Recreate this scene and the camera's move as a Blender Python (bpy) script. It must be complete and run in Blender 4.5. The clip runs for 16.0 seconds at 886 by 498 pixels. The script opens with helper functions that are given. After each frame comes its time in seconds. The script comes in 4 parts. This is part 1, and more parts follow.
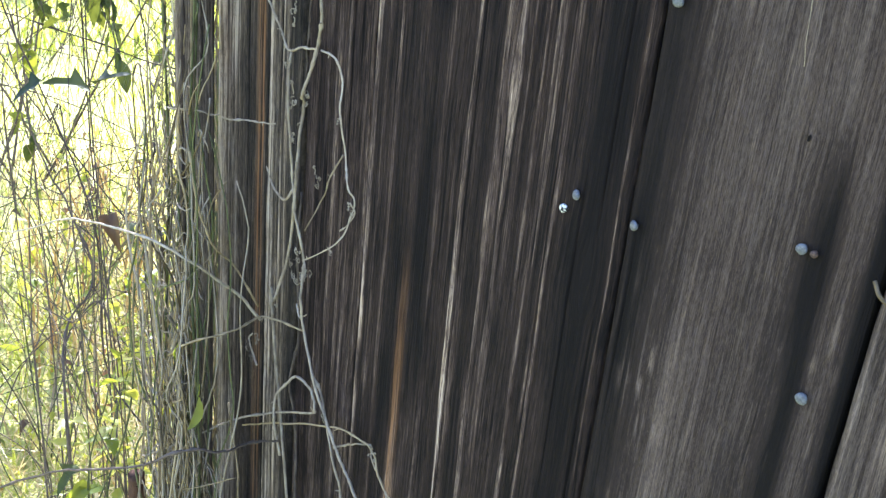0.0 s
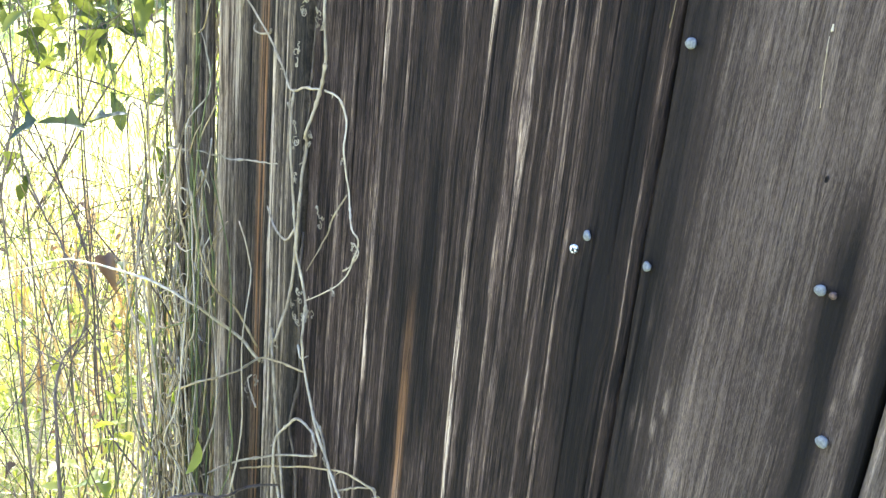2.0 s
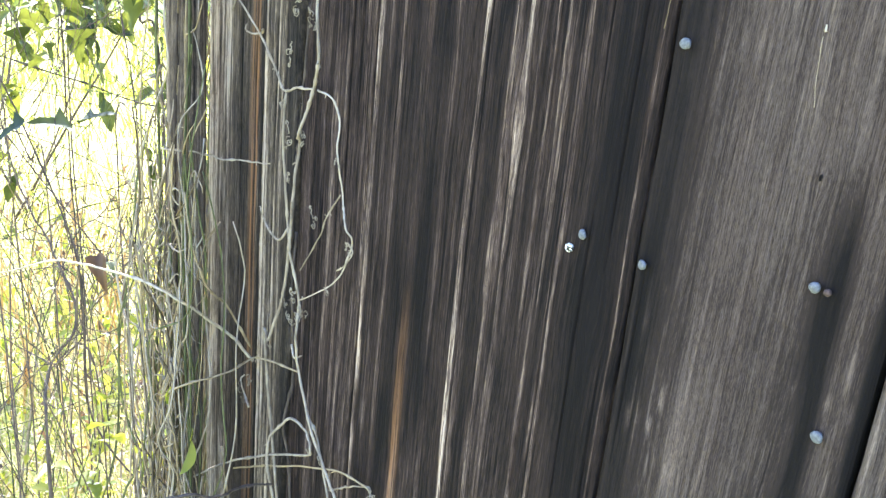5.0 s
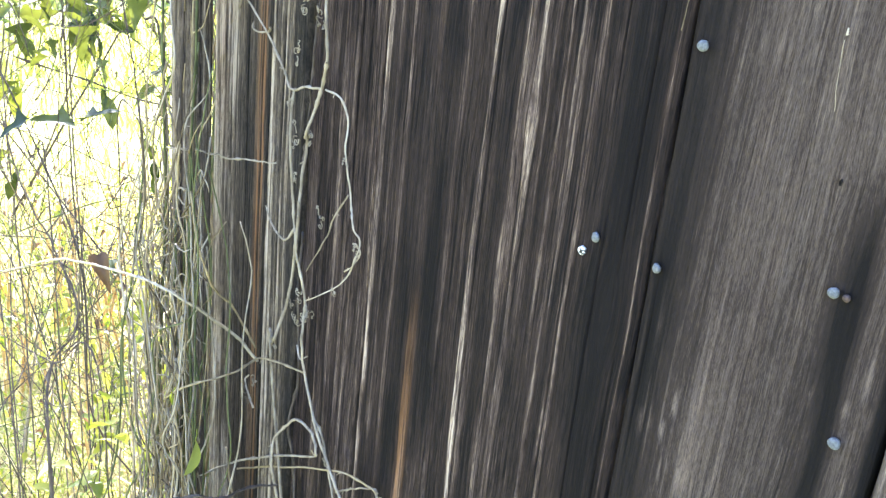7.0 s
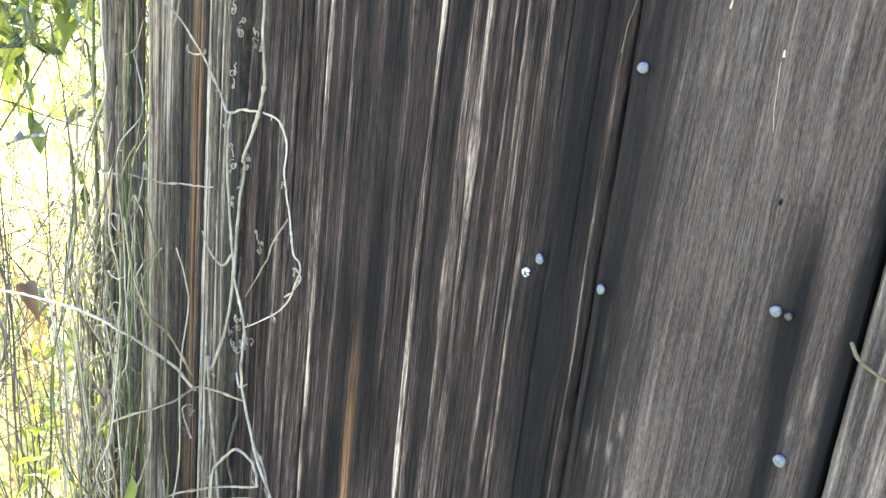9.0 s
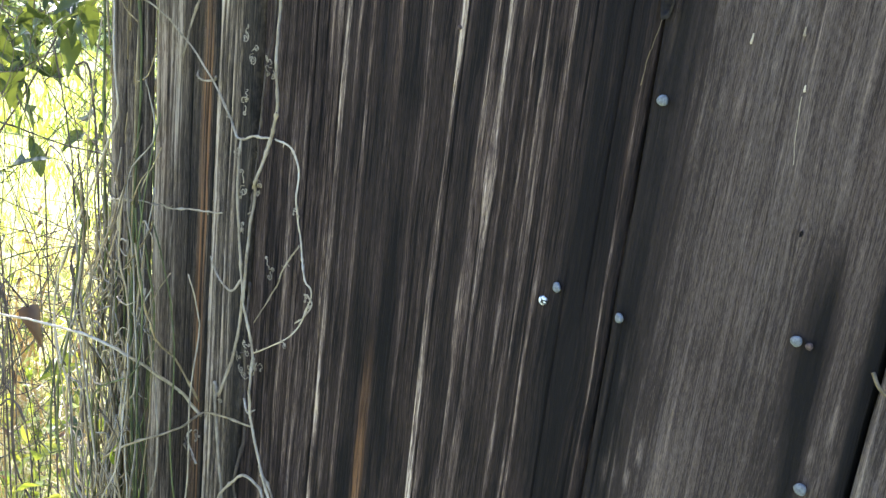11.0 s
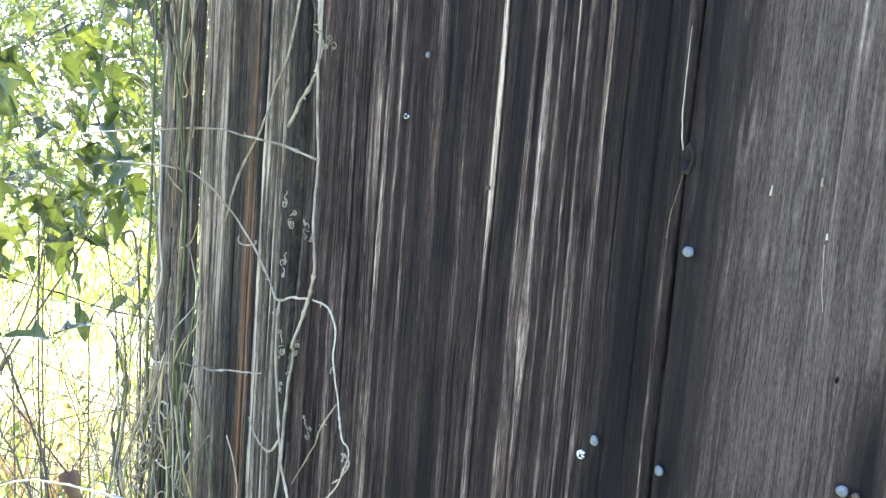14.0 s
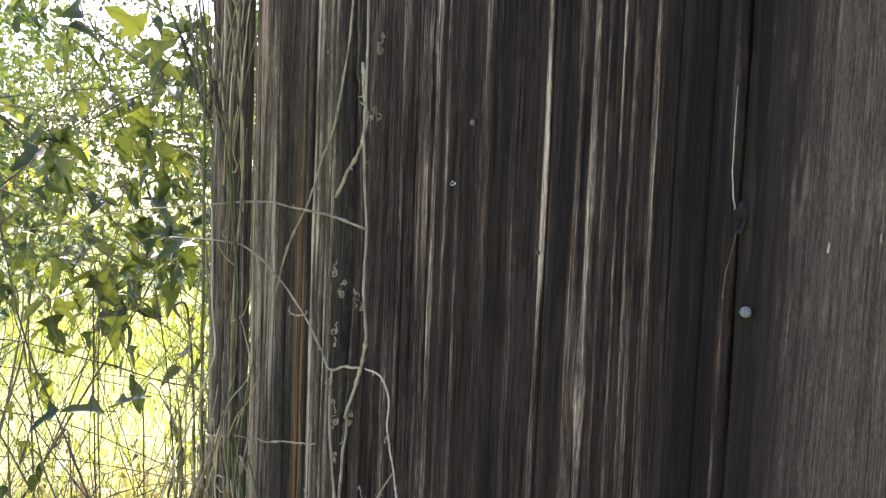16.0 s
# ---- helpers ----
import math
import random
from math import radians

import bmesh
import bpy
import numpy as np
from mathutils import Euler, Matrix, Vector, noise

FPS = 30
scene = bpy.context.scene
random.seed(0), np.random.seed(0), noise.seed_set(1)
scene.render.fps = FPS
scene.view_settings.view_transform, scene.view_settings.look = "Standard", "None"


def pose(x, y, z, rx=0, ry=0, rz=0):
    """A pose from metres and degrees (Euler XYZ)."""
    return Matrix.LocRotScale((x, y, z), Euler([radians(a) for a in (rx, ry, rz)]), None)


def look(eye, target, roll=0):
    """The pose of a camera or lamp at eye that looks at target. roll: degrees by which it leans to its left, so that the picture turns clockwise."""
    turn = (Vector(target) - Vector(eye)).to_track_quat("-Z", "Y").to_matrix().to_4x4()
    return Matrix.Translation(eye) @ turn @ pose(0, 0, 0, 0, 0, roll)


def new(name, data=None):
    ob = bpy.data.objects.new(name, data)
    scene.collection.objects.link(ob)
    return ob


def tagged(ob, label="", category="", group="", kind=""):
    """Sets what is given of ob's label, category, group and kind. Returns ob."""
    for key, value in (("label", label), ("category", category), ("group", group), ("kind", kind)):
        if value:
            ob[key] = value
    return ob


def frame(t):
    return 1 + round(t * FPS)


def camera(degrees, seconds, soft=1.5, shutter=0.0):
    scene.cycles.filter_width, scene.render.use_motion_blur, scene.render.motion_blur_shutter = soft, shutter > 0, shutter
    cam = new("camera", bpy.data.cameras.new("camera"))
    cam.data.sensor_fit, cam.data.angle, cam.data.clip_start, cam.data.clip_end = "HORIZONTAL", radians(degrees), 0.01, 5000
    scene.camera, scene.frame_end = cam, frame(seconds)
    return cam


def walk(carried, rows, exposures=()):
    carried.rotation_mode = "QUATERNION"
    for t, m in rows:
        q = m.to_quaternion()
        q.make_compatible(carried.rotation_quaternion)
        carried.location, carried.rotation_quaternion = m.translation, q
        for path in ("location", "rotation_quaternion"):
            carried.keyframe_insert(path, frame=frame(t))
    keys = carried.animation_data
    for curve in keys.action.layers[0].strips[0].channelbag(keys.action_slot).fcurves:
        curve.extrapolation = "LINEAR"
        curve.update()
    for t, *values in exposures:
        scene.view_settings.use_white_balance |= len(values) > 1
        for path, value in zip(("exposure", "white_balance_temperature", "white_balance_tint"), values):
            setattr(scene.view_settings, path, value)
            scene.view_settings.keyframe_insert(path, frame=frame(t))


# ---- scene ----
cam = camera(50.3, 16.0, soft=1.4)
PATH = [
    (0, (0.518, 0.358, 1.434), (-0.883, 1.577, 0.692), 5.8),
    (0.5, (0.515, 0.354, 1.436), (-0.921, 1.579, 0.777), 5.3),
    (1, (0.517, 0.351, 1.438), (-0.92, 1.592, 0.807), 5.3),
    (1.5, (0.509, 0.348, 1.439), (-0.891, 1.607, 0.764), 5.6),
    (2, (0.503, 0.35, 1.434), (-0.904, 1.604, 0.765), 5.8),
    (2.5, (0.504, 0.345, 1.437), (-0.895, 1.61, 0.769), 5.7),
    (3, (0.504, 0.349, 1.434), (-0.899, 1.612, 0.773), 5.7),
    (3.5, (0.505, 0.349, 1.434), (-0.893, 1.616, 0.772), 5.7),
    (4, (0.504, 0.344, 1.436), (-0.888, 1.616, 0.77), 5.6),
    (6.5, (0.492, 0.342, 1.435), (-0.887, 1.624, 0.76), 6.0),
    (7, (0.489, 0.339, 1.436), (-0.889, 1.621, 0.76), 6.1),
    (7.5, (0.487, 0.336, 1.437), (-0.87, 1.636, 0.75), 6.3),
    (8, (0.486, 0.339, 1.434), (-0.849, 1.664, 0.754), 6.9),
    (8.5, (0.485, 0.343, 1.433), (-0.824, 1.706, 0.779), 6.9),
    (9, (0.481, 0.341, 1.435), (-0.821, 1.727, 0.814), 6.5),
    (9.2, (0.478, 0.341, 1.439), (-0.835, 1.724, 0.838), 5.9),
    (11.5, (0.467, 0.316, 1.44), (-0.821, 1.739, 0.879), 7.1),
    (12, (0.471, 0.311, 1.443), (-0.827, 1.739, 0.917), 7.1),
    (12.5, (0.471, 0.313, 1.443), (-0.835, 1.742, 0.943), 6.9),
    (13, (0.471, 0.313, 1.44), (-0.865, 1.741, 1.022), 6.9),
    (13.5, (0.473, 0.317, 1.443), (-0.904, 1.726, 1.104), 5.9),
    (14, (0.476, 0.318, 1.443), (-0.941, 1.704, 1.174), 4.6),
    (14.5, (0.479, 0.316, 1.448), (-0.983, 1.667, 1.25), 3.2),
    (15, (0.479, 0.315, 1.451), (-1.045, 1.605, 1.323), 1.9),
    (15.5, (0.479, 0.316, 1.449), (-1.048, 1.601, 1.331), 1.8),
    (16, (0.472, 0.316, 1.45), (-1.023, 1.635, 1.294), 2.3),
]
walk(cam, [(t, look(eye, aim, roll)) for t, eye, aim, roll in PATH],
     exposures=[(0, 2.65, 5330, 24), (0.5, 2.75, 5330, 24), (1, 2.12, 5440, 23), (1.5, 3.28, 5390, 23), (8, 3.31, 5390, 24), (9.2, 3.53, 5340, 24), (11.3, 2.6, 5290, 22), (11.6, 2.68, 5280, 22), (12, 2.9, 5200, 22), (12.5, 2.72, 5220, 22), (13, 2.75, 5220, 22), (14, 3.15, 5030, 24), (14.5, 3.2, 4930, 24), (14.8, 3.9, 4920, 24), (15.1, 3.7, 5020, 24), (15.5, 3.11, 5290, 24), (15.65, 2.26, 5640, 26), (16, 2.16, 5740, 27)])

# ---- light: low sun behind the wall's left end, open sky in front ----
SUN_ELEVATION, SUN_AZIMUTH = 36, -68
world = bpy.data.worlds.new("world")
scene.world = world
world.use_nodes = True
sky = world.node_tree.nodes.new("ShaderNodeTexSky")
sky.sky_type, sky.sun_disc = "NISHITA", False
sky.sun_elevation, sky.sun_rotation = radians(SUN_ELEVATION), radians(SUN_AZIMUTH)
world.node_tree.nodes["Background"].inputs["Strength"].default_value = 0.13
world.node_tree.links.new(sky.outputs[0], world.node_tree.nodes["Background"].inputs[0])
sun = new("sun", bpy.data.lights.new("sun", "SUN"))
sun.data.energy, sun.data.angle, sun.data.color = 5.0, radians(0.5), (1, 0.93, 0.8)
toward = Vector((math.sin(radians(SUN_AZIMUTH)) * math.cos(radians(SUN_ELEVATION)),
                 math.cos(radians(SUN_AZIMUTH)) * math.cos(radians(SUN_ELEVATION)), math.sin(radians(SUN_ELEVATION))))
sun.matrix_world = look(toward * 20, (0, 0, 0))

# ---- materials ----


class Nodes:
    """A small wrapper to write node materials briefly."""

    def __init__(self, name):
        self.material = bpy.data.materials.new(name)
        self.material.use_nodes = True
        self.tree = self.material.node_tree
        self.shader = self.tree.nodes["Principled BSDF"]
        self.out = self.tree.nodes["Material Output"]
        self.shader.inputs["Specular IOR Level"].default_value = 0.25

    def node(self, kind):
        return self.tree.nodes.new(kind)

    def field(self, name):
        n = self.node("ShaderNodeAttribute")
        n.attribute_name = name
        return n.outputs["Fac"]

    def link(self, a, b):
        self.tree.links.new(a, b)

    def coords(self, scale):
        c, m = self.node("ShaderNodeTexCoord"), self.node("ShaderNodeMapping")
        m.inputs["Scale"].default_value = scale
        self.link(c.outputs["Object"], m.inputs[0])
        return m.outputs[0]

    def noise(self, scale, detail=4, rough=0.55, where=None):
        n = self.node("ShaderNodeTexNoise")
        n.inputs["Scale"].default_value, n.inputs["Detail"].default_value, n.inputs["Roughness"].default_value = 1, detail, rough
        self.link(where or self.coords(scale), n.inputs["Vector"])
        return n.outputs["Fac"]

    def ramp(self, fac, stops):
        r = self.node("ShaderNodeValToRGB")
        while len(r.color_ramp.elements) < len(stops):
            r.color_ramp.elements.new(0.5)
        for e, (at, c) in zip(r.color_ramp.elements, stops):
            e.position, e.color = at, (*c, 1)
        self.link(fac, r.inputs[0])
        return r.outputs[0]

    def mix(self, fac, a, b, blend="MIX"):
        m = self.node("ShaderNodeMix")
        m.data_type, m.blend_type = "RGBA", blend
        for value, slot in ((fac, m.inputs[0]), (a, m.inputs[6]), (b, m.inputs[7])):
            if isinstance(value, (int, float)):
                slot.default_value = value
            elif isinstance(value, tuple):
                slot.default_value = (*value, 1)
            else:
                self.link(value, slot)
        return m.outputs[2]

    def math(self, op, a, b=0.0, c=0.0):
        m = self.node("ShaderNodeMath")
        m.operation = op
        for value, slot in zip((a, b, c), m.inputs):
            if isinstance(value, (int, float)):
                slot.default_value = value
            else:
                self.link(value, slot)
        return m.outputs[0]

    def bump(self, height, strength, distance=0.001):
        b = self.node("ShaderNodeBump")
        b.inputs["Strength"].default_value, b.inputs["Distance"].default_value = strength, distance
        self.link(height, b.inputs["Height"])
        self.link(b.outputs[0], self.shader.inputs["Normal"])

    def done(self, colour=None, rough=0.9):
        if colour is not None:
            self.link(colour, self.shader.inputs["Base Color"])
        self.shader.inputs["Roughness"].default_value = rough
        return self.material


def wood_material(name, stops, rust=(0.29, 0.145, 0.058), long=0.8, short=1.05, short_z=85, fleck_x=1000, patchy=0.8, sawn=0.0, crisp=1.0):
    """Weathered grain: the mesh carries bleaching with shade painted in at some edges, how rusty it is stained and the
    course of its fibres.
    """
    n = Nodes(name)
    grey, stain, course = n.field("bleach_and_shade"), n.field("rusty"), n.field("fibre")
    place = n.node("ShaderNodeSeparateXYZ")
    n.link(n.node("ShaderNodeTexCoord").outputs["Object"], place.inputs[0])
    sway = n.math("MULTIPLY", n.math("SUBTRACT", n.noise((30, 30, 14), 2), 0.5), 0.0035)
    flow = n.node("ShaderNodeCombineXYZ")
    n.link(n.math("ADD", course, sway), flow.inputs[0])
    n.link(place.outputs[1], flow.inputs[1])
    n.link(place.outputs[2], flow.inputs[2])

    def along(across, up, detail, rough):
        m = n.node("ShaderNodeMapping")
        m.inputs["Scale"].default_value = (across, 120, up)
        n.link(flow.outputs[0], m.inputs[0])
        return n.noise(None, detail, rough, m.outputs[0])

    n.shader.inputs["Specular IOR Level"].default_value = 0.08
    thread = along(620, 4.5, 4, 0.62)
    hair = along(1500, 30, 3, 0.6)
    fleck = along(fleck_x, short_z, 5, 0.72)
    worn = along(55, 9, 4, 0.6)
    check = n.math("SMOOTH_MIN", n.math("MULTIPLY", n.math("SUBTRACT", along(480, 5, 4, 0.6), 0.37), 9.0), 0.0, 0.08)
    grain = n.math("MULTIPLY", n.math("SUBTRACT", thread, 0.5), 2.1 * long)
    grain = n.math("ADD", grain, n.math("MULTIPLY", n.math("SUBTRACT", hair, 0.5), 2.3 * long))
    grain = n.math("ADD", grain, n.math("MULTIPLY", n.math("SUBTRACT", fleck, 0.5), 2.0 * short))
    grain = n.math("ADD", grain, n.math("MULTIPLY", check, 0.85 * long))
    grain = n.math("ADD", grain, n.math("MULTIPLY", n.math("SUBTRACT", worn, 0.5), patchy))
    if sawn:  # faint arcs of the saw
        arc = n.node("ShaderNodeTexWave")
        arc.wave_type, arc.rings_direction = "RINGS", "Y"
        arc.inputs["Scale"].default_value, arc.inputs["Distortion"].default_value = 42, 1.6
        m = n.node("ShaderNodeMapping")
        m.inputs["Location"].default_value = (0.02, -0.8, -1.02)
        n.link(n.node("ShaderNodeTexCoord").outputs["Object"], m.inputs[0])
        n.link(m.outputs[0], arc.inputs["Vector"])
        patch = n.math("MAXIMUM", 0.0, n.math("MULTIPLY", n.math("SUBTRACT", n.noise((11, 11, 9), 2), 0.42), 4.0))
        grain = n.math("ADD", grain, n.math("MULTIPLY", n.math("MULTIPLY", n.math("SUBTRACT", arc.outputs["Fac"], 0.5), patch), sawn))
    level = n.math("ADD", grey, n.math("MULTIPLY", grain, n.math("MULTIPLY_ADD", grey, 0.9, 0.15)))
    # hairline splits and single bleached fibres

    def line(noise, sharp):
        return n.math("MAXIMUM", 0.0, n.math("MULTIPLY_ADD", n.math("ABSOLUTE", n.math("SUBTRACT", noise, 0.5)), -sharp, 1.0))

    def some(noise, least):
        return n.math("MINIMUM", 1.0, n.math("MAXIMUM", 0.0, n.math("MULTIPLY", n.math("SUBTRACT", noise, least), 9.0)))

    split = n.math("MULTIPLY", line(along(170, 4, 3, 0.55), 16), some(along(70, 11, 3, 0.6), 0.47))
    pale = n.math("MULTIPLY", line(along(290, 5, 3, 0.55), 12), some(along(110, 8, 3, 0.6), 0.5))
    level = n.math("ADD", level, n.math("MULTIPLY", split, -0.20 * crisp))
    level = n.math("ADD", level, n.math("MULTIPLY", pale, n.math("MULTIPLY_ADD", grey, 0.55 * crisp, 0.03 * crisp)))
    colour = n.ramp(level, stops)
    hue = n.noise((40, 20, 3), 3)
    colour = n.mix(n.math("MULTIPLY", hue, 0.55), colour, n.mix(1.0, colour, (1.14, 0.96, 0.84), "MULTIPLY"))
    tone = n.math("ADD", thread, n.math("MULTIPLY", hair, 0.7))
    dye = n.ramp(tone, [(0.62, tuple(0.35 * c for c in rust)), (0.95, rust)])
    colour = n.mix(n.math("MULTIPLY", stain, n.math("MINIMUM", 1.0, n.math("MAXIMUM", 0.0, n.math("MULTIPLY_ADD", tone, 4.0, -2.55)))), colour, dye)
    n.bump(n.math("ADD", n.math("ADD", thread, n.math("MULTIPLY", hair, 0.5)), n.math("ADD", n.math("MULTIPLY", check, 0.4), n.math("MULTIPLY", fleck, 0.3 * short))), 1.0, 0.0018)
    return n.done(colour, 0.88)


DARK_WOOD = wood_material("weathered_dark_wood", [(0, (0.008218, 0.00709, 0.007079)), (0.2, (0.02671, 0.0192, 0.01623)), (0.42, (0.07601, 0.05613, 0.04621)),
                                                  (0.68, (0.20, 0.155, 0.118)), (1, (0.44, 0.36, 0.275))])
TAN_WOOD = wood_material("weathered_tan_wood", [(0, (0.009106, 0.007996, 0.007866)), (0.25, (0.03238, 0.02499, 0.02163)), (0.5, (0.1063, 0.08497, 0.07079)),
                                                (0.75, (0.2023, 0.1649, 0.1328)), (1, (0.4654, 0.4098, 0.3343))], long=0.36, short=0.7, short_z=220, fleck_x=1800, patchy=0.2, sawn=0.05, crisp=0.3)
EDGE_WOOD = wood_material("weathered_edge_wood", [(0, (0.009, 0.0085, 0.008)), (0.2, (0.030, 0.0255, 0.021)), (0.42, (0.092, 0.074, 0.055)),
                                                  (0.68, (0.222, 0.182, 0.132)), (1, (0.47, 0.40, 0.30))], long=0.4, short=0.95, crisp=0.8)


def bark_material(name, low, high, rough=0.85, scale=140):
    n = Nodes(name)
    fleck = n.noise((scale, scale, scale * 0.35), 4, 0.65)
    shift = n.node("ShaderNodeObjectInfo").outputs["Random"]
    colour = n.ramp(n.math("MULTIPLY_ADD", shift, 0.3, n.math("SUBTRACT", fleck, 0.15)), [(0.25, low), (0.7, high)])
    n.shader.inputs["Specular IOR Level"].default_value = 0.1
    n.bump(n.noise((500, 500, 160), 3), 0.6, 0.0006)
    return n.done(colour, rough)


PALE_STEM = bark_material("dead_vine_bark", (0.15, 0.118, 0.08), (0.42, 0.355, 0.255))
DARK_STEM = bark_material("dark_vine_bark", (0.035, 0.028, 0.022), (0.13, 0.10, 0.075))
TAN_STEM = bark_material("dry_stem_bark", (0.11, 0.082, 0.045), (0.34, 0.265, 0.15))
GREEN_STEM = bark_material("green_stem_skin", (0.038, 0.043, 0.018), (0.115, 0.122, 0.048), 0.7)
BROWN_STEM = bark_material("bramble_bark", (0.045, 0.035, 0.022), (0.17, 0.13, 0.075))
STRAW = bark_material("straw", (0.36, 0.20, 0.05), (0.60, 0.40, 0.13))
STAKE = bark_material("stake_wood", (0.035, 0.019, 0.012), (0.11, 0.062, 0.038), 0.9, 60)
TENDRIL = bark_material("tendril_skin", (0.10, 0.08, 0.055), (0.33, 0.28, 0.20))


def leaf_material(name, low, high, through_light, thin=0.5, per_island=False):
    n = Nodes(name)
    if per_island:
        shift = n.node("ShaderNodeNewGeometry").outputs["Random Per Island"]
    else:
        shift = n.node("ShaderNodeObjectInfo").outputs["Random"]
    patch = n.noise((60, 60, 60), 3)
    colour = n.ramp(n.math("ADD", n.math("MULTIPLY", shift, 0.8), n.math("MULTIPLY_ADD", patch, 0.5, -0.15)), [(0.1, low), (0.9, high)])
    n.link(colour, n.shader.inputs["Base Color"])
    n.shader.inputs["Roughness"].default_value = 0.45
    glow = n.node("ShaderNodeBsdfTranslucent")
    n.link(n.mix(1.0, colour, through_light, "MULTIPLY"), glow.inputs["Color"])
    m = n.node("ShaderNodeMixShader")
    m.inputs[0].default_value = thin
    n.link(n.shader.outputs[0], m.inputs[1])
    n.link(glow.outputs[0], m.inputs[2])
    n.link(m.outputs[0], n.out.inputs["Surface"])
    return n.material


LEAF = leaf_material("vine_leaf", (0.016, 0.028, 0.010), (0.085, 0.108, 0.03), (1.9, 1.6, 0.5), 0.34)
YOUNG_LEAF = leaf_material("young_leaf", (0.10, 0.14, 0.02), (0.26, 0.27, 0.055), (1.9, 1.7, 0.6), 0.45)
BROWN_LEAF = leaf_material("withered_leaf", (0.07, 0.045, 0.025), (0.15, 0.095, 0.05), (1.3, 1.1, 0.8), 0.3)
FAR_LEAF = leaf_material("shrub_leaf", (0.03, 0.05, 0.018), (0.13, 0.16, 0.05), (1.8, 1.7, 0.7), 0.34, True)
DRY_GRASS = leaf_material("dry_grass_blade", (0.22, 0.18, 0.07), (0.58, 0.50, 0.27), (1.5, 1.3, 0.8), 0.4, True)
GRASS = leaf_material("grass_blade", (0.11, 0.16, 0.025), (0.36, 0.38, 0.08), (1.7, 1.6, 0.5), 0.42, True)

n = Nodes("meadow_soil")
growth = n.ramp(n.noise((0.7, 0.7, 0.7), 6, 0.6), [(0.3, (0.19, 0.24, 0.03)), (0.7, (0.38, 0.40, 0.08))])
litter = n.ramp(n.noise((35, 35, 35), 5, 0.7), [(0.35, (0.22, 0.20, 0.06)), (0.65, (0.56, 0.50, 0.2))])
# paler patch a few metres past the wall's end: sun glare as ground colour
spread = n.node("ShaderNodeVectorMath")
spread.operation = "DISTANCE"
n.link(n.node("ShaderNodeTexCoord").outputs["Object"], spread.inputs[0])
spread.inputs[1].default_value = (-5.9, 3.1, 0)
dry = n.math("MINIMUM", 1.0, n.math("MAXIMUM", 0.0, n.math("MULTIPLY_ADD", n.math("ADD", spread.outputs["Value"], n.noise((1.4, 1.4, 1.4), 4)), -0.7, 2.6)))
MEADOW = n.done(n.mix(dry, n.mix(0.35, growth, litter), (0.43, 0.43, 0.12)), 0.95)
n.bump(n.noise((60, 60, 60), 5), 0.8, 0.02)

n = Nodes("galvanised_nail")
NAIL = n.done(n.ramp(n.noise((700, 700, 700), 3), [(0.3, (0.075, 0.078, 0.082)), (0.7, (0.15, 0.154, 0.16))]), 0.75)
n = Nodes("rust_and_shadow")
RUST_AND_SHADOW = n.done(n.ramp(n.noise((700, 700, 700), 3), [(0.3, (0.035, 0.024, 0.02)), (0.7, (0.10, 0.065, 0.05))]), 0.8)
n = Nodes("chipped_white_paint")
CHIP = n.done(n.ramp(n.noise((520, 520, 520), 2), [(0.46, (0.02, 0.02, 0.02)), (0.52, (0.6, 0.6, 0.58))]), 0.6)
n = Nodes("hollow_knot")
HOLLOW = n.done(n.ramp(n.noise((300, 300, 300), 3), [(0.3, (0.006, 0.005, 0.005)), (0.8, (0.03, 0.024, 0.02))]), 1.0)

# ---- building helpers ----
rng = np.random.default_rng(7)


def part(name, shape, material, parent=None, label=""):
    """Link one mesh, from (points, faces) or ready mesh data, as a part of parent."""
    if isinstance(shape, bpy.types.Mesh):
        me = shape
    else:
        me = bpy.data.meshes.new(name)
        me.from_pydata([tuple(p) for p in shape[0]], [], shape[1])
        me.polygons.foreach_set("use_smooth", [True] * len(me.polygons))
    if material is not None and not me.materials:
        me.materials.append(material)
    ob = new(name, me)
    ob.parent = parent
    return tagged(ob, label=label)


def thing(name, at, label, category, group="", kind=""):
    ob = new(name)
    ob.location = at
    ob.empty_display_size = 0.02
    return tagged(ob, label, category, group, kind)


def under(ob, base):
    """Place a part, whose mesh is in world metres, under a thing that stands at base."""
    ob.matrix_parent_inverse = Matrix.Translation(-Vector(base))
    return ob


def smooth_path(points, steps=7):
    p = np.array(points, float)
    p = np.vstack([2 * p[0] - p[1], p, 2 * p[-1] - p[-2]])
    out = []
    for i in range(1, len(p) - 2):
        for s in np.arange(steps) / steps:
            out.append(0.5 * (2 * p[i] + (p[i + 1] - p[i - 1]) * s + (2 * p[i - 1] - 5 * p[i] + 4 * p[i + 1] - p[i + 2]) * s ** 2
                              + (3 * p[i] - p[i - 1] - 3 * p[i + 1] + p[i + 2]) * s ** 3))
    out.append(p[-2])
    return np.array(out)


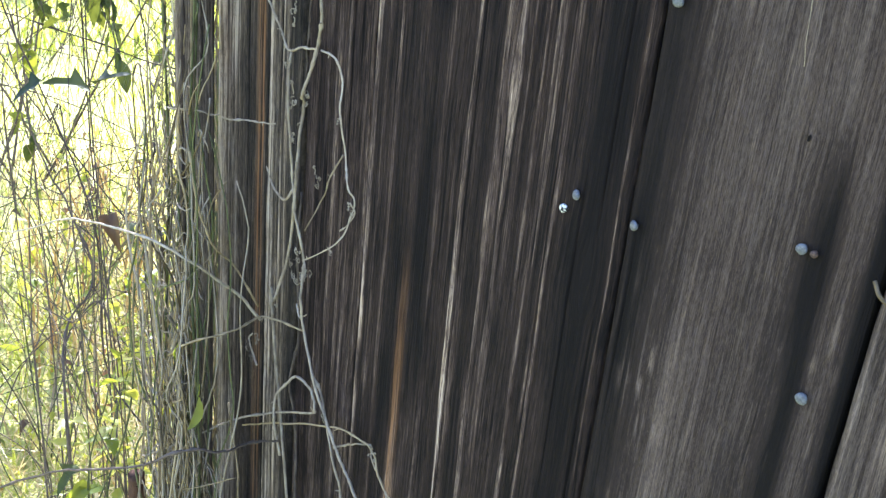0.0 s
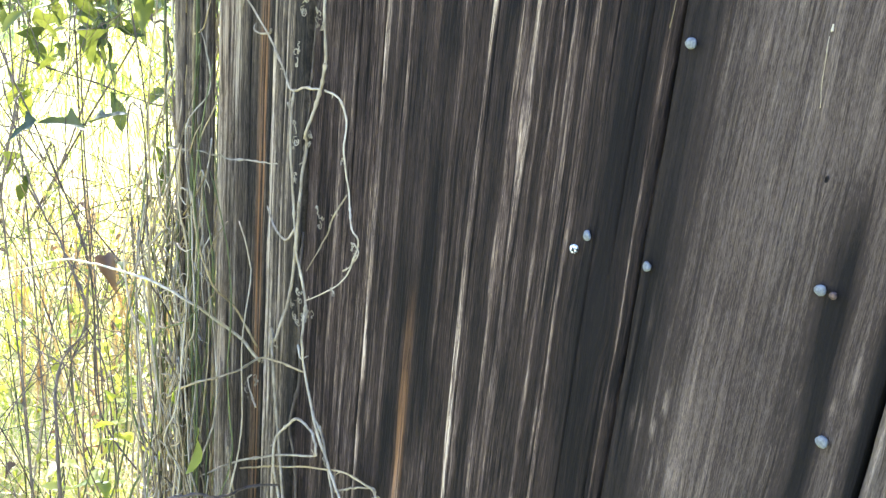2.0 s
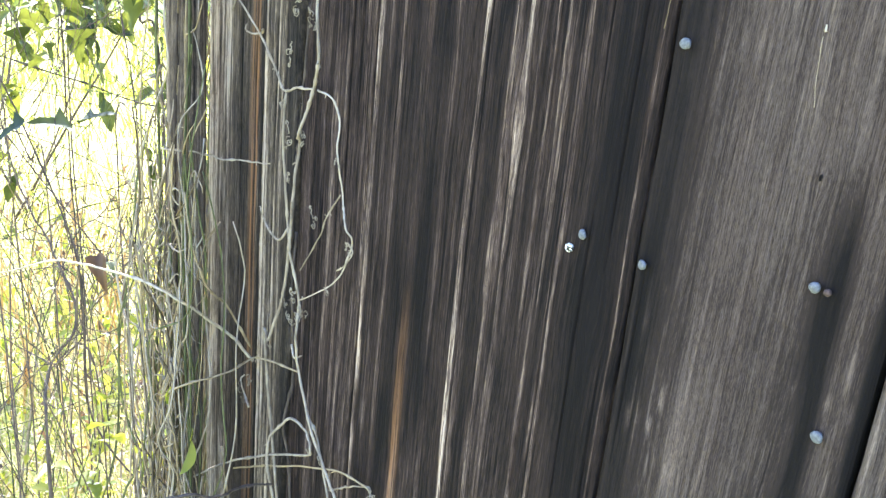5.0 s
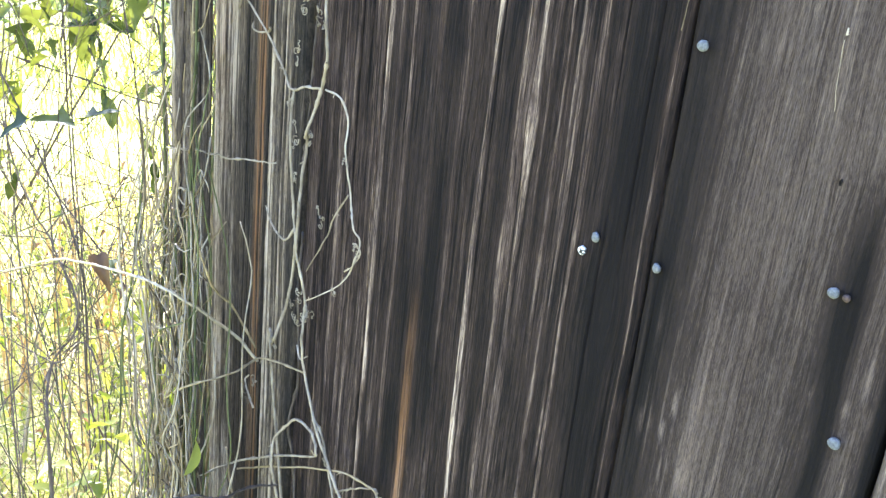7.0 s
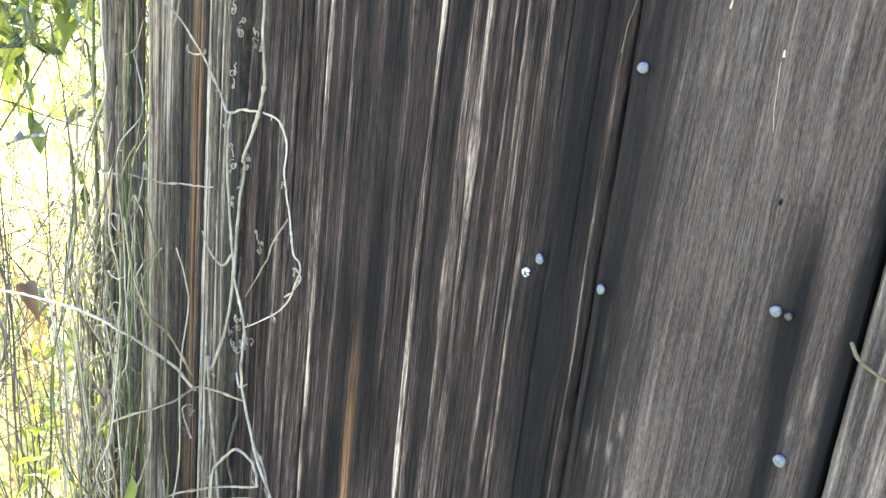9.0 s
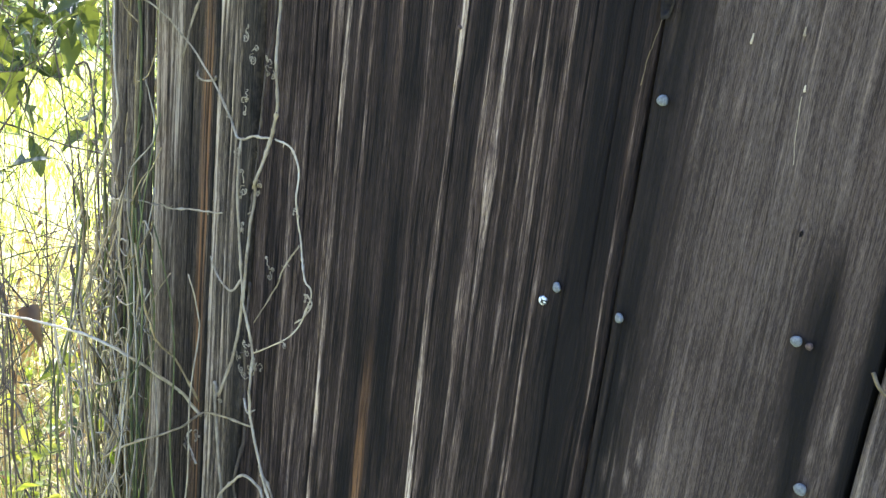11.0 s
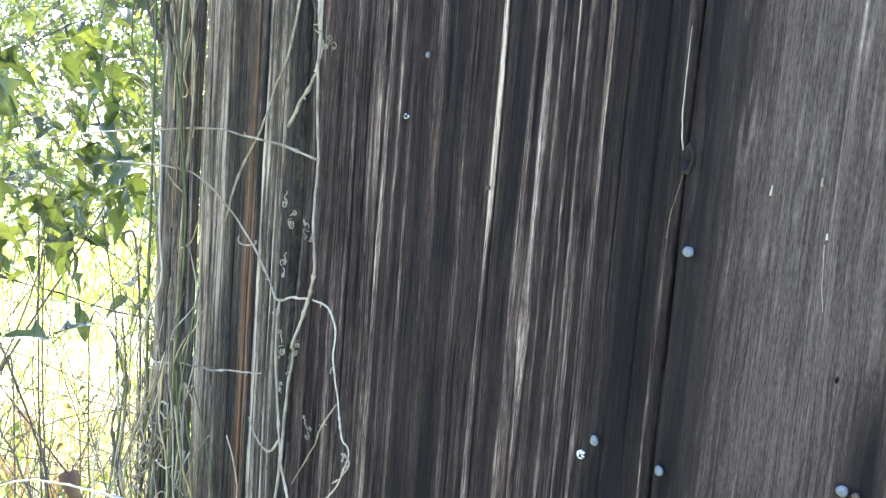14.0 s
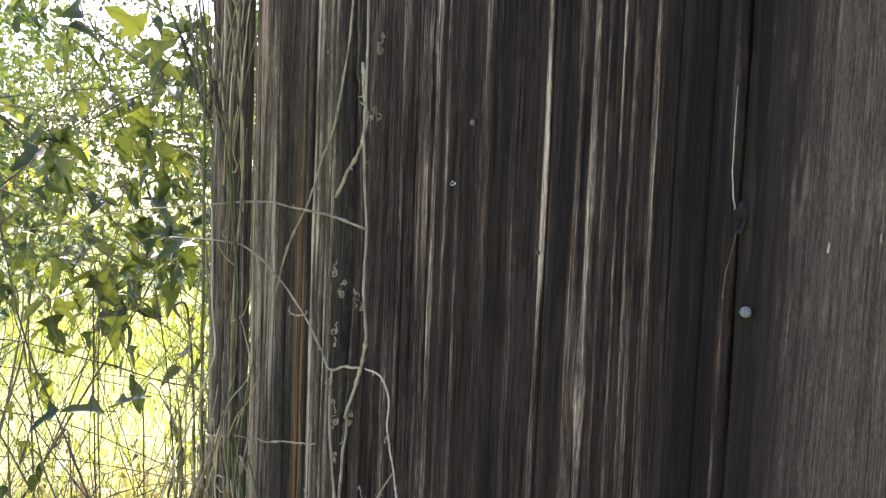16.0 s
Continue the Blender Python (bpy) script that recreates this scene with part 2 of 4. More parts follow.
def tube(points, r0, r1, steps=7, sides=6, wobble=0.0, knots=0):
    """A tapered round stem through the points, with uneven course and swollen knots."""
    c = smooth_path(points, steps)
    k = len(c)
    if wobble:
        drift = rng.normal(0, 1, (k, 3))
        drift = (drift + np.roll(drift, 1, 0) + np.roll(drift, -1, 0)) / 3
        drift[0] = drift[-1] = 0
        c = c + drift * wobble
    r = np.linspace(r0, r1, k) * (1 + rng.normal(0, 0.07, k))
    for at in rng.integers(2, max(3, k - 2), knots):
        r[min(at, k - 1)] *= 1.55
    way = np.gradient(c, axis=0)
    way /= np.linalg.norm(way, axis=1)[:, None] + 1e-9
    side = np.cross(way, (0.31, 0.87, 0.38))
    side /= np.linalg.norm(side, axis=1)[:, None] + 1e-9
    over = np.cross(way, side)
    a = np.arange(sides) / sides * 2 * np.pi
    ring = c[:, None] + r[:, None, None] * (np.cos(a)[None, :, None] * side[:, None] + np.sin(a)[None, :, None] * over[:, None])
    faces = [(i * sides + j, i * sides + (j + 1) % sides, (i + 1) * sides + (j + 1) % sides, (i + 1) * sides + j)
             for i in range(k - 1) for j in range(sides)]
    faces += [tuple(range(sides))[::-1], tuple((k - 1) * sides + j for j in range(sides))]
    return ring.reshape(-1, 3), faces


def joined(shapes):
    points, faces, base = [], [], 0
    for p, f in shapes:
        points.append(np.asarray(p))
        faces += [tuple(i + base for i in q) for q in f]
        base += len(p)
    return np.vstack(points), faces


def value_noise(x, z, cell_x, cell_z, seed):
    """Smooth random field over x and z, 0 to 1."""
    g = np.random.default_rng(seed).random((401, 401))
    u, v = (x / cell_x) % 400, (z / cell_z) % 400
    i, j = u.astype(int), v.astype(int)
    fu, fv = u - i, v - j
    fu, fv = fu * fu * (3 - 2 * fu), fv * fv * (3 - 2 * fv)
    return (g[i, j] * (1 - fu) + g[i + 1, j] * fu) * (1 - fv) + (g[i, j + 1] * (1 - fu) + g[i + 1, j + 1] * fu) * fv


WALL = 0.80  # the front face of the boards
TOP = 2.35


def board_shape(x0, x1, front, thick, base, grain, streaks, rust=(), cracks=(), flecks=0.0, seed=1, wander=0.0012, step=0.0007, worn=1.0, eyes=()):
    """A weathered board: uneven edges, raised grain, splits. streaks: x, half width, gain, low z, high z;
    eyes: x, z, half width, half height, swell of knots that the grain flows round. Returns mesh data."""
    nx = int((x1 - x0) / step) + 1
    z = np.concatenate([np.arange(0.0, 0.55, 0.05), np.arange(0.55, 0.85, 0.02), np.arange(0.85, 1.68, 0.008), np.linspace(1.69, TOP, 14)])
    s = np.linspace(0, 1, nx)
    S, Z = np.meshgrid(s, z, indexing="ij")
    left = x0 + (value_noise(Z[:1] * 0 + 3, Z[:1], 1, 0.09, seed + 50) - 0.5) * 2 * wander + (value_noise(Z[:1] * 0 + 3, Z[:1], 1, 0.018, seed + 53) - 0.5) * wander * 0.6
    right = x1 + (value_noise(Z[:1] * 0 + 9, Z[:1], 1, 0.08, seed + 51) - 0.5) * 2 * wander
    X = left + (right - left) * S
    bend = (value_noise(X, Z, 0.10, 0.30, seed + 1) - 0.5) * 0.007 + (value_noise(X, Z, 0.03, 0.07, seed + 2) - 0.5) * 0.0016
    U = X + bend
    for ex, ez, rx, rz, swell in eyes:
        U = U - swell * (X - ex) * np.exp(-((X - ex) / rx) ** 2 - ((Z - ez) / rz) ** 2)
    g = base + grain * (0.62 * (value_noise(U, Z, 0.0018, 0.10, seed + 3) - 0.5) + 0.5 * (value_noise(U, Z, 0.005, 0.30, seed + 4) - 0.5)
                        + 0.5 * (value_noise(U, Z, 0.019, 0.6, seed + 5) - 0.5) + 0.35 * (value_noise(U, Z, 0.03, 0.05, seed + 6) - 0.5))
    relief = 0.0010 * (value_noise(U, Z, 0.0023, 0.25, seed + 7) - 0.5) + 0.0011 * (value_noise(U, Z, 0.009, 0.5, seed + 8) - 0.5)
    if flecks:
        f = value_noise(U, Z, 0.0022, 0.022, seed + 9)
        low = 1 + 2.4 * np.clip((1.25 - Z) / 0.12, 0, 1) * value_noise(X, Z, 0.03, 0.07, seed + 12)
        g += flecks * low * np.clip(f - 0.68, 0, 1) * 2.6 * value_noise(X, Z, 0.05, 0.12, seed + 10)
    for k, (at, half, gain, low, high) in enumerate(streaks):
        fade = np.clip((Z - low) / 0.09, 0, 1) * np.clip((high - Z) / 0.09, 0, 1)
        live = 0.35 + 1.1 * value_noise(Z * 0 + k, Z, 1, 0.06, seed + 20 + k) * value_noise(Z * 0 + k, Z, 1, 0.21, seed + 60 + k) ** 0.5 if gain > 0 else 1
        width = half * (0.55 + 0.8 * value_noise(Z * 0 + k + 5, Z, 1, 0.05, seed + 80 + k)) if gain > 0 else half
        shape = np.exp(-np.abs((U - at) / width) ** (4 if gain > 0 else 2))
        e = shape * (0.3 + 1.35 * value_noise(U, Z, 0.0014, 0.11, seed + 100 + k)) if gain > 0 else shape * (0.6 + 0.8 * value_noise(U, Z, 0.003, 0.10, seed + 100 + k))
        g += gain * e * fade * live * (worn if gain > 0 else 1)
        relief += 0.0007 * e * fade * np.sign(gain)
    r = np.zeros_like(g)
    for k, (at, half, gain, low, high) in enumerate(rust):
        fade = np.clip((Z - low) / 0.12, 0, 1) * np.clip((high - Z) / 0.12, 0, 1)
        r += gain * np.exp(-np.abs((U - at) / half) ** 2) * fade * (0.3 + 0.9 * value_noise(U, Z, 0.003, 0.12, seed + 40 + k))
    for at, half, deep, low, high in cracks:
        open_ = np.exp(-np.abs((X + bend * 0.4 - at) / half) ** 2) * np.clip((Z - low) / 0.1, 0, 1) * np.clip((high - Z) / 0.1, 0, 1)
        relief -= deep * open_
        g -= 0.5 * open_
    Y = front - relief
    # rounded arrises
    edge = np.minimum(S, 1 - S) * (x1 - x0)
    Y += 0.0025 * np.clip(1 - edge / 0.003, 0, 1) ** 2
    nz = len(z)
    points = np.stack([X, Y, Z], -1).reshape(-1, 3)
    a = (np.arange(nx - 1)[:, None] * nz + np.arange(nz - 1)).ravel()
    quads = np.stack([a, a + nz, a + nz + 1, a + 1], -1)
    # the back and the sides
    rim = np.concatenate([np.arange(nz), np.arange(1, nx) * nz + nz - 1, (nx - 1) * nz + np.arange(nz - 2, -1, -1), np.arange(nx - 2, 0, -1) * nz])
    back = points[rim].copy()
    back[:, 1] = front + thick
    first = len(points)
    points = np.vstack([points, back])
    j = np.arange(len(rim))
    walls = np.stack([rim, rim[(j + 1) % len(rim)], first + (j + 1) % len(rim), first + j], -1)
    me = bpy.data.meshes.new("plank")
    me.from_pydata(points.tolist(), [], quads.tolist() + walls.tolist() + [(first + j[::-1]).tolist()])
    me.polygons.foreach_set("use_smooth", [True] * len(quads) + [False] * (len(walls) + 1))
    for name, field in (("bleach_and_shade", np.clip(g, 0, 1)), ("rusty", np.clip(r, 0, 1)), ("fibre", U)):
        values = np.concatenate([field.ravel(), field.ravel()[rim]])
        me.attributes.new(name, "FLOAT", "POINT").data.foreach_set("value", values.astype(np.float32))
    return me


# ---- ground ----
def ground_shape():
    """One sheet to the horizon, finer and uneven near the wall."""
    xs = np.concatenate([-np.geomspace(900, 6, 14), np.linspace(-5, 4, 46), np.geomspace(5, 900, 14)])
    ys = np.concatenate([-np.geomspace(900, 5, 14), np.linspace(-4, 6, 50), np.geomspace(7, 900, 14)])
    X, Y = np.meshgrid(xs, ys, indexing="ij")
    near = np.exp(-((X / 14) ** 2 + (Y / 14) ** 2))
    Z = -0.02 + near * ((value_noise(X + 300, Y + 300, 0.7, 0.6, 5) - 0.5) * 0.06)
    k = len(ys)
    faces = [(i * k + j, (i + 1) * k + j, (i + 1) * k + j + 1, i * k + j + 1) for i in range(len(xs) - 1) for j in range(k - 1)]
    return np.stack([X, Y, Z], -1).reshape(-1, 3), faces


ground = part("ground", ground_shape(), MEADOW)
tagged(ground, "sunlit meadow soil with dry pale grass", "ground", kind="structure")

# ---- the board wall ----
wall_base = Vector((0.5, 0.85, 0))


def slab(x0, x1, y0, y1, z0, z1):
    p = [(x, y, z) for x in (x0, x1) for y in (y0, y1) for z in (z0, z1)]
    return p, [(0, 1, 3, 2), (4, 6, 7, 5), (0, 4, 5, 1), (2, 3, 7, 6), (0, 2, 6, 4), (1, 5, 7, 3)]


# sheathing added behind the boards, coloured dark so their gaps read as shade
n = Nodes("shaded_backing_wood")
BACKING = n.done(n.ramp(n.noise((300, 60, 6), 4), [(0.3, (0.02, 0.016, 0.014)), (0.7, (0.07, 0.055, 0.045))]), 0.95)
wall = part("wall_front", slab(-0.335, 2.2, 0.838, 0.858, 0.0, TOP - 0.02), BACKING)
tagged(wall, "shaded wall of weathered dark vertical boards", "wall", kind="structure")
wall.data.polygons.foreach_set("use_smooth", [False] * 6)


def plank(me, material):
    me.materials.append(material)
    ob = part("plank", me, None, wall)
    return ob


left_plank = plank(board_shape(
    -0.364, -0.2055, WALL - 0.002, 0.03, 0.34, 0.20,
    [(-0.358, 0.007, 0.52, 0, 3), (-0.347, 0.006, 0.62, 0, 3), (-0.336, 0.006, 0.5, 0, 3), (-0.328, 0.004, 0.4, 0, 3), (-0.321, 0.0035, 0.5, 0, 3), (-0.3145, 0.002, 0.22, 0.9, 3),
     (-0.300, 0.010, -0.06, 0, 3), (-0.285, 0.006, -0.08, 0, 3), (-0.2695, 0.0012, -0.25, 0, 3), (-0.2525, 0.0024, 0.68, 0.5, 3), (-0.2456, 0.0026, 0.45, 0, 3),
     (-0.239, 0.003, 0.25, 0, 1.45), (-0.2328, 0.0028, 0.5, 0, 3), (-0.224, 0.0025, 0.3, 0, 3), (-0.2590, 0.0025, -0.16, 0, 3), (-0.2105, 0.006, -0.16, 0, 3), (-0.246, 0.008, 0.08, 0, 1.08)],
    rust=[(-0.2735, 0.0026, 1.0, 0.6, 1.55), (-0.2660, 0.0018, 0.8, 0.7, 1.42), (-0.279, 0.0025, 0.35, 0.7, 1.5)],
    cracks=[(-0.2585, 0.0008, 0.004, 0.4, 1.7), (-0.2365, 0.0006, 0.003, 0.9, 1.5), (-0.3, 0.0007, 0.003, 0.8, 1.35), (-0.327, 0.0006, 0.002, 0.9, 1.5)], seed=11), EDGE_WOOD)
narrow_plank = plank(board_shape(
    -0.2005, -0.0985, WALL + 0.003, 0.03, 0.225, 0.2,
    [(-0.181, 0.003, 0.12, 0, 3), (-0.166, 0.002, 0.14, 0, 1.2), (-0.150, 0.0025, 0.15, 0, 3), (-0.134, 0.004, 0.22, 0.9, 3), (-0.126, 0.003, 0.14, 0, 1.3),
     (-0.112, 0.002, 0.16, 0, 3), (-0.104, 0.0025, 0.25, 0.8, 3)],
    cracks=[(-0.131, 0.0009, 0.004, 1.1, 1.5), (-0.119, 0.0006, 0.003, 1.25, 1.6), (-0.137, 0.0007, 0.003, 1.32, 1.52), (-0.162, 0.0006, 0.003, 1.05, 1.3)], seed=31), DARK_WOOD)
wide_plank = plank(board_shape(
    -0.0965, 0.1752, WALL, 0.03, 0.15, 0.14,
    [(-0.0905, 0.0035, 0.48, 0, 3), (-0.0775, 0.002, 0.2, 0.9, 3), (-0.063, 0.0025, 0.26, 0, 1.5), (-0.033, 0.0045, 0.3, 1.32, 3), (-0.033, 0.005, 0.3, 0.5, 1.15),
     (-0.003, 0.003, 0.2, 0, 3), (-0.014, 0.012, -0.10, 1.0, 1.3), (0.0255, 0.0026, 0.72, 0, 3), (0.0305, 0.005, 0.4, 0.85, 1.16), (0.055, 0.0035, 0.42, 0, 3),
     (0.0665, 0.0028, 0.62, 1.0, 3), (0.060, 0.008, 0.18, 1.15, 1.4), (0.077, 0.0015, 0.28, 1.2, 3), (0.0895, 0.0013, 0.5, 1.1, 3), (0.099, 0.002, 0.3, 0, 3),
     (0.1035, 0.0016, 0.4, 1.15, 1.5), (0.1165, 0.0022, 0.42, 0, 3), (0.112, 0.001, 0.3, 1.0, 1.4), (0.150, 0.021, -0.15, 0, 3), (-0.045, 0.014, -0.08, 0.9, 1.22), (0.006, 0.010, -0.07, 1.0, 1.3), (0.042, 0.007, -0.07, 0, 3), (-0.008, 0.012, -0.07, 1.25, 2),
     (0.1712, 0.0013, 0.55, 0.8, 1.42), (0.1705, 0.0015, 0.3, 1.40, 3)],
    rust=[(-0.034, 0.0045, 0.85, 0.6, 1.16), (-0.033, 0.003, 0.07, 1.3, 1.6), (0.1705, 0.0015, 0.4, 1.3, 1.4)],
    cracks=[(0.140, 0.0007, 0.003, 1.0, 1.3), (0.156, 0.0006, 0.003, 1.2, 1.7), (0.165, 0.0008, 0.003, 0.9, 1.2), (0.132, 0.0005, 0.002, 1.3, 1.7), (0.030, 0.0006, 0.002, 0.8, 1.7)],
    seed=71, worn=0.95, eyes=[(0.152, 1.20, 0.012, 0.035, 0.9), (0.066, 1.315, 0.008, 0.03, 0.6), (-0.038, 1.462, 0.010, 0.03, 0.7)]), DARK_WOOD)
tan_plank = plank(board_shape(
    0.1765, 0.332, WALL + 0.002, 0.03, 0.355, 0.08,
    # first three darken the left edge: the neighbouring board's shade put into the colour
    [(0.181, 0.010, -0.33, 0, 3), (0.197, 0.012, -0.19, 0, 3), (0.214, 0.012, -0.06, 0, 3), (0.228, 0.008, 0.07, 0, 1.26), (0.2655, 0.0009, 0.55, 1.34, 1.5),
     # 0.333: shade of the gap beside the board as colour; 0.280: darker below
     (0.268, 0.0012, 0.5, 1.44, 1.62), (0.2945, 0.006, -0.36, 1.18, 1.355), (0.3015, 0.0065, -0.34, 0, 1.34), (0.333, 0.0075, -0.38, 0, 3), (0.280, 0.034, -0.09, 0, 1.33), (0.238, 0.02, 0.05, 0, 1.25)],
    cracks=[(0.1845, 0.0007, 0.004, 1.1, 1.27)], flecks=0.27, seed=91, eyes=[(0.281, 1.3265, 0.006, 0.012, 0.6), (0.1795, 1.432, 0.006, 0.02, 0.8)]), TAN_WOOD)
grey_plank = plank(board_shape(
    0.336, 0.48, WALL + 0.004, 0.03, 0.36, 0.4,
    [(0.341, 0.003, 0.25, 0, 3), (0.35, 0.002, 0.35, 0, 3), (0.362, 0.003, 0.3, 0, 3)], seed=111), TAN_WOOD)
x = 0.484
for k in range(7):
    wide = (0.21, 0.16, 0.24, 0.18, 0.22, 0.19, 0.23)[k]
    plank(board_shape(x, x + wide, WALL + 0.004 * (k % 2), 0.03, 0.25, 0.4, [(x + wide * 0.3, 0.004, 0.3, 0, 3)], seed=130 + 20 * k, step=0.004), DARK_WOOD)
    x += wide + 0.004


def nail_shape(x, y, z, r, tilt, deep=0.0022):
    """A domed, slightly irregular nail head with its shank in the wood."""
    points, faces, sides = [], [], 14
    for ring, (rr, out) in enumerate(((0.32, -0.012), (0.32, -0.0005), (1.0, 0.0), (1.03, 0.5), (0.86, 0.85), (0.45, 1.0))):
        for j in range(sides):
            a = 2 * math.pi * j / sides
            wav = 1 + 0.05 * math.sin(3 * a + x * 900) + 0.03 * math.sin(5 * a + z * 700)
            d = out if out < 0 else out * deep
            points.append((x + r * rr * wav * math.cos(a), y - d + tilt * r * rr * math.cos(a), z + r * rr * wav * math.sin(a)))
    for ring in range(5):
        faces += [(ring * sides + j, ring * sides + (j + 1) % sides, (ring + 1) * sides + (j + 1) % sides, (ring + 1) * sides + j) for j in range(sides)]
    faces.append(tuple(5 * sides + j for j in range(sides)))
    return points, faces


for holder, nx, nz, r, y, tilt, m, label in (
        (wide_plank, 0.1355, 1.2495, 0.0034, WALL - 0.0005, -0.25, NAIL, "pale galvanised nail head"),
        (wide_plank, 0.1265, 1.2375, 0.0030, WALL - 0.0005, 0.1, CHIP, "nail head with chipped white paint"),
        (tan_plank, 0.1835, 1.245, 0.0031, WALL + 0.001, -0.2, NAIL, "pale galvanised nail head"),
        (tan_plank, 0.1862, 1.379, 0.0032, WALL + 0.001, 0.15, NAIL, "pale galvanised nail head"),
        (tan_plank, 0.2915, 1.2700, 0.0030, WALL + 0.001, 0.1, NAIL, "pale galvanised nail head"),
        # added brown disc: the faint shadow beside the nail above, put in as colour
        (tan_plank, 0.2985, 1.2695, 0.0020, WALL + 0.0015, 0.0, RUST_AND_SHADOW, "small brown disc standing in for the nail's shadow"),
        (tan_plank, 0.312, 1.191, 0.0034, WALL + 0.001, 0.0, NAIL, "pale galvanised nail head"),
        (wide_plank, -0.047, 1.490, 0.0022, WALL - 0.001, -0.2, NAIL, "small bent nail head"),
        (wide_plank, -0.066, 1.444, 0.0019, WALL - 0.001, 0.2, CHIP, "small nail with chipped white paint"),
        (wide_plank, 0.025, 1.399, 0.0016, WALL - 0.0005, 0, RUST_AND_SHADOW, "small rusty nail head"),
        (left_plank, -0.236, 1.555, 0.0019, WALL - 0.003, 0, NAIL, "small pale nail head")):
    part("nail", nail_shape(nx, y, nz, r, tilt), m, holder, label)


def knot_shape(x, y, z, rx, rz):
    points, faces, sides = [], [], 16
    for rr, out in ((1.25, 0.0004), (1.0, 0.0016), (0.75, 0.0002), (0.35, -0.003)):
        for j in range(sides):
            a = 2 * math.pi * j / sides
            w = 1 + 0.15 * math.sin(2 * a + 1) + 0.08 * math.sin(5 * a)
            points.append((x + rx * rr * w * math.cos(a), y - out, z + rz * rr * w * math.sin(a)))
    for ring in range(3):
        faces += [(ring * sides + j, ring * sides + (j + 1) % sides, (ring + 1) * sides + (j + 1) % sides, (ring + 1) * sides + j) for j in range(sides)]
    faces.append(tuple(3 * sides + j for j in range(sides)))
    return points, faces


part("knot", knot_shape(0.1795, WALL - 0.001, 1.432, 0.0030, 0.0085), HOLLOW, tan_plank, "dark hollow knot")
part("knot", knot_shape(0.281, WALL + 0.001, 1.3265, 0.0006, 0.0018), HOLLOW, tan_plank, "small dark knot")
part("splinter", tube([(0.1715, WALL - 0.0015, 1.385), (0.1738, WALL - 0.002, 1.402), (0.1755, WALL - 0.002, 1.409), (0.178, WALL - 0.0015, 1.424)], 0.0003, 0.0002, wobble=0.0004), BROWN_STEM, wide_plank)
part("splinter", tube([(0.1762, WALL - 0.0015, 1.437), (0.1738, WALL - 0.002, 1.455), (0.1728, WALL - 0.0010, 1.49), (0.1722, WALL + 0.0004, 1.53)], 0.0006, 0.0002, wobble=0.0004), TENDRIL, wide_plank, "pale torn edge fibre")
for chip in ([(0.2592, 1.4248), (0.2589, 1.427), (0.2590, 1.4292)], [(0.2318, 1.417), (0.2321, 1.420), (0.2319, 1.4225)], [(0.2657, 1.3975), (0.2654, 1.401)]):
    part("splinter", tube([(cx, WALL + 0.0012, cz) for cx, cz in chip], 0.0008, 0.0004, 4, 5, 0.0002), PALE_STEM, tan_plank, "pale wood chip")
part("splinter", tube([(0.2648, WALL + 0.0014, 1.395), (0.2654, WALL + 0.0014, 1.384), (0.2664, WALL + 0.0014, 1.372), (0.2682, WALL + 0.0018, 1.360)], 0.0003, 0.00015, 7, 5, 0.0002), PALE_STEM, tan_plank, "pale thin scratch")
part("splinter", tube([(0.333, WALL - 0.002, 1.269), (0.340, WALL - 0.004, 1.262), (0.354, WALL + 0.002, 1.254)], 0.0011, 0.0008), BROWN_STEM, grey_plank)

# ---- the pole before the wall's end ----
pole_base = (-0.345, 0.762, 0)
pole = thing("wooden_pole", pole_base, "slim weathered grey-brown wooden pole against the wall's end", "pole")


def pole_shape(x0, y0, r, seed=401):
    """A round, checked and weathered pole with raised grain."""
    a = np.linspace(0, 2 * np.pi, 97)[:-1]
    z = np.concatenate([np.linspace(-0.04, 0.6, 14)[:-1], np.arange(0.6, 1.75, 0.012), np.linspace(1.76, TOP, 14)])
    A, Z = np.meshgrid(a, z, indexing="ij")
    arc = np.minimum(A, 2 * np.pi - A) * r + 0.5
    R = r * (1 + 0.05 * (value_noise(A * 0 + 4, Z, 1, 0.3, seed) - 0.5)) + 0.0012 * (value_noise(arc, Z, 0.002, 0.2, seed + 1) - 0.5) + 0.003 * (value_noise(arc, Z, 0.014, 0.5, seed + 2) - 0.5)
    X = x0 + R * np.cos(A) + 0.010 * (value_noise(A * 0 + 7, Z, 1, 0.5, seed + 3) - 0.5)
    Y = y0 + R * np.sin(A)
    g = 0.42 + 0.24 * (value_noise(arc, Z, 0.0017, 0.12, seed + 4) - 0.5) + 0.3 * (value_noise(arc, Z, 0.007, 0.3, seed + 5) - 0.5)
    k, nz = len(a), len(z)
    faces = [(i * nz + j, ((i + 1) % k) * nz + j, ((i + 1) % k) * nz + j + 1, i * nz + j + 1) for i in range(k) for j in range(nz - 1)]
    faces.append([i * nz + nz - 1 for i in range(k)])
    me = bpy.data.meshes.new("shaft")
    me.from_pydata(np.stack([X, Y, Z], -1).reshape(-1, 3).tolist(), [], faces)
    me.polygons.foreach_set("use_smooth", [True] * len(me.polygons))
    me.attributes.new("bleach_and_shade", "FLOAT", "POINT").data.foreach_set("value", np.clip(g, 0, 1).ravel().astype(np.float32))
    me.attributes.new("rusty", "FLOAT", "POINT")
    me.attributes.new("fibre", "FLOAT", "POINT").data.foreach_set("value", arc.ravel().astype(np.float32))
    return me


me = pole_shape(-0.3435, 0.762, 0.0185)
me.materials.append(EDGE_WOOD)
under(part("shaft", me, None, pole), pole_base)


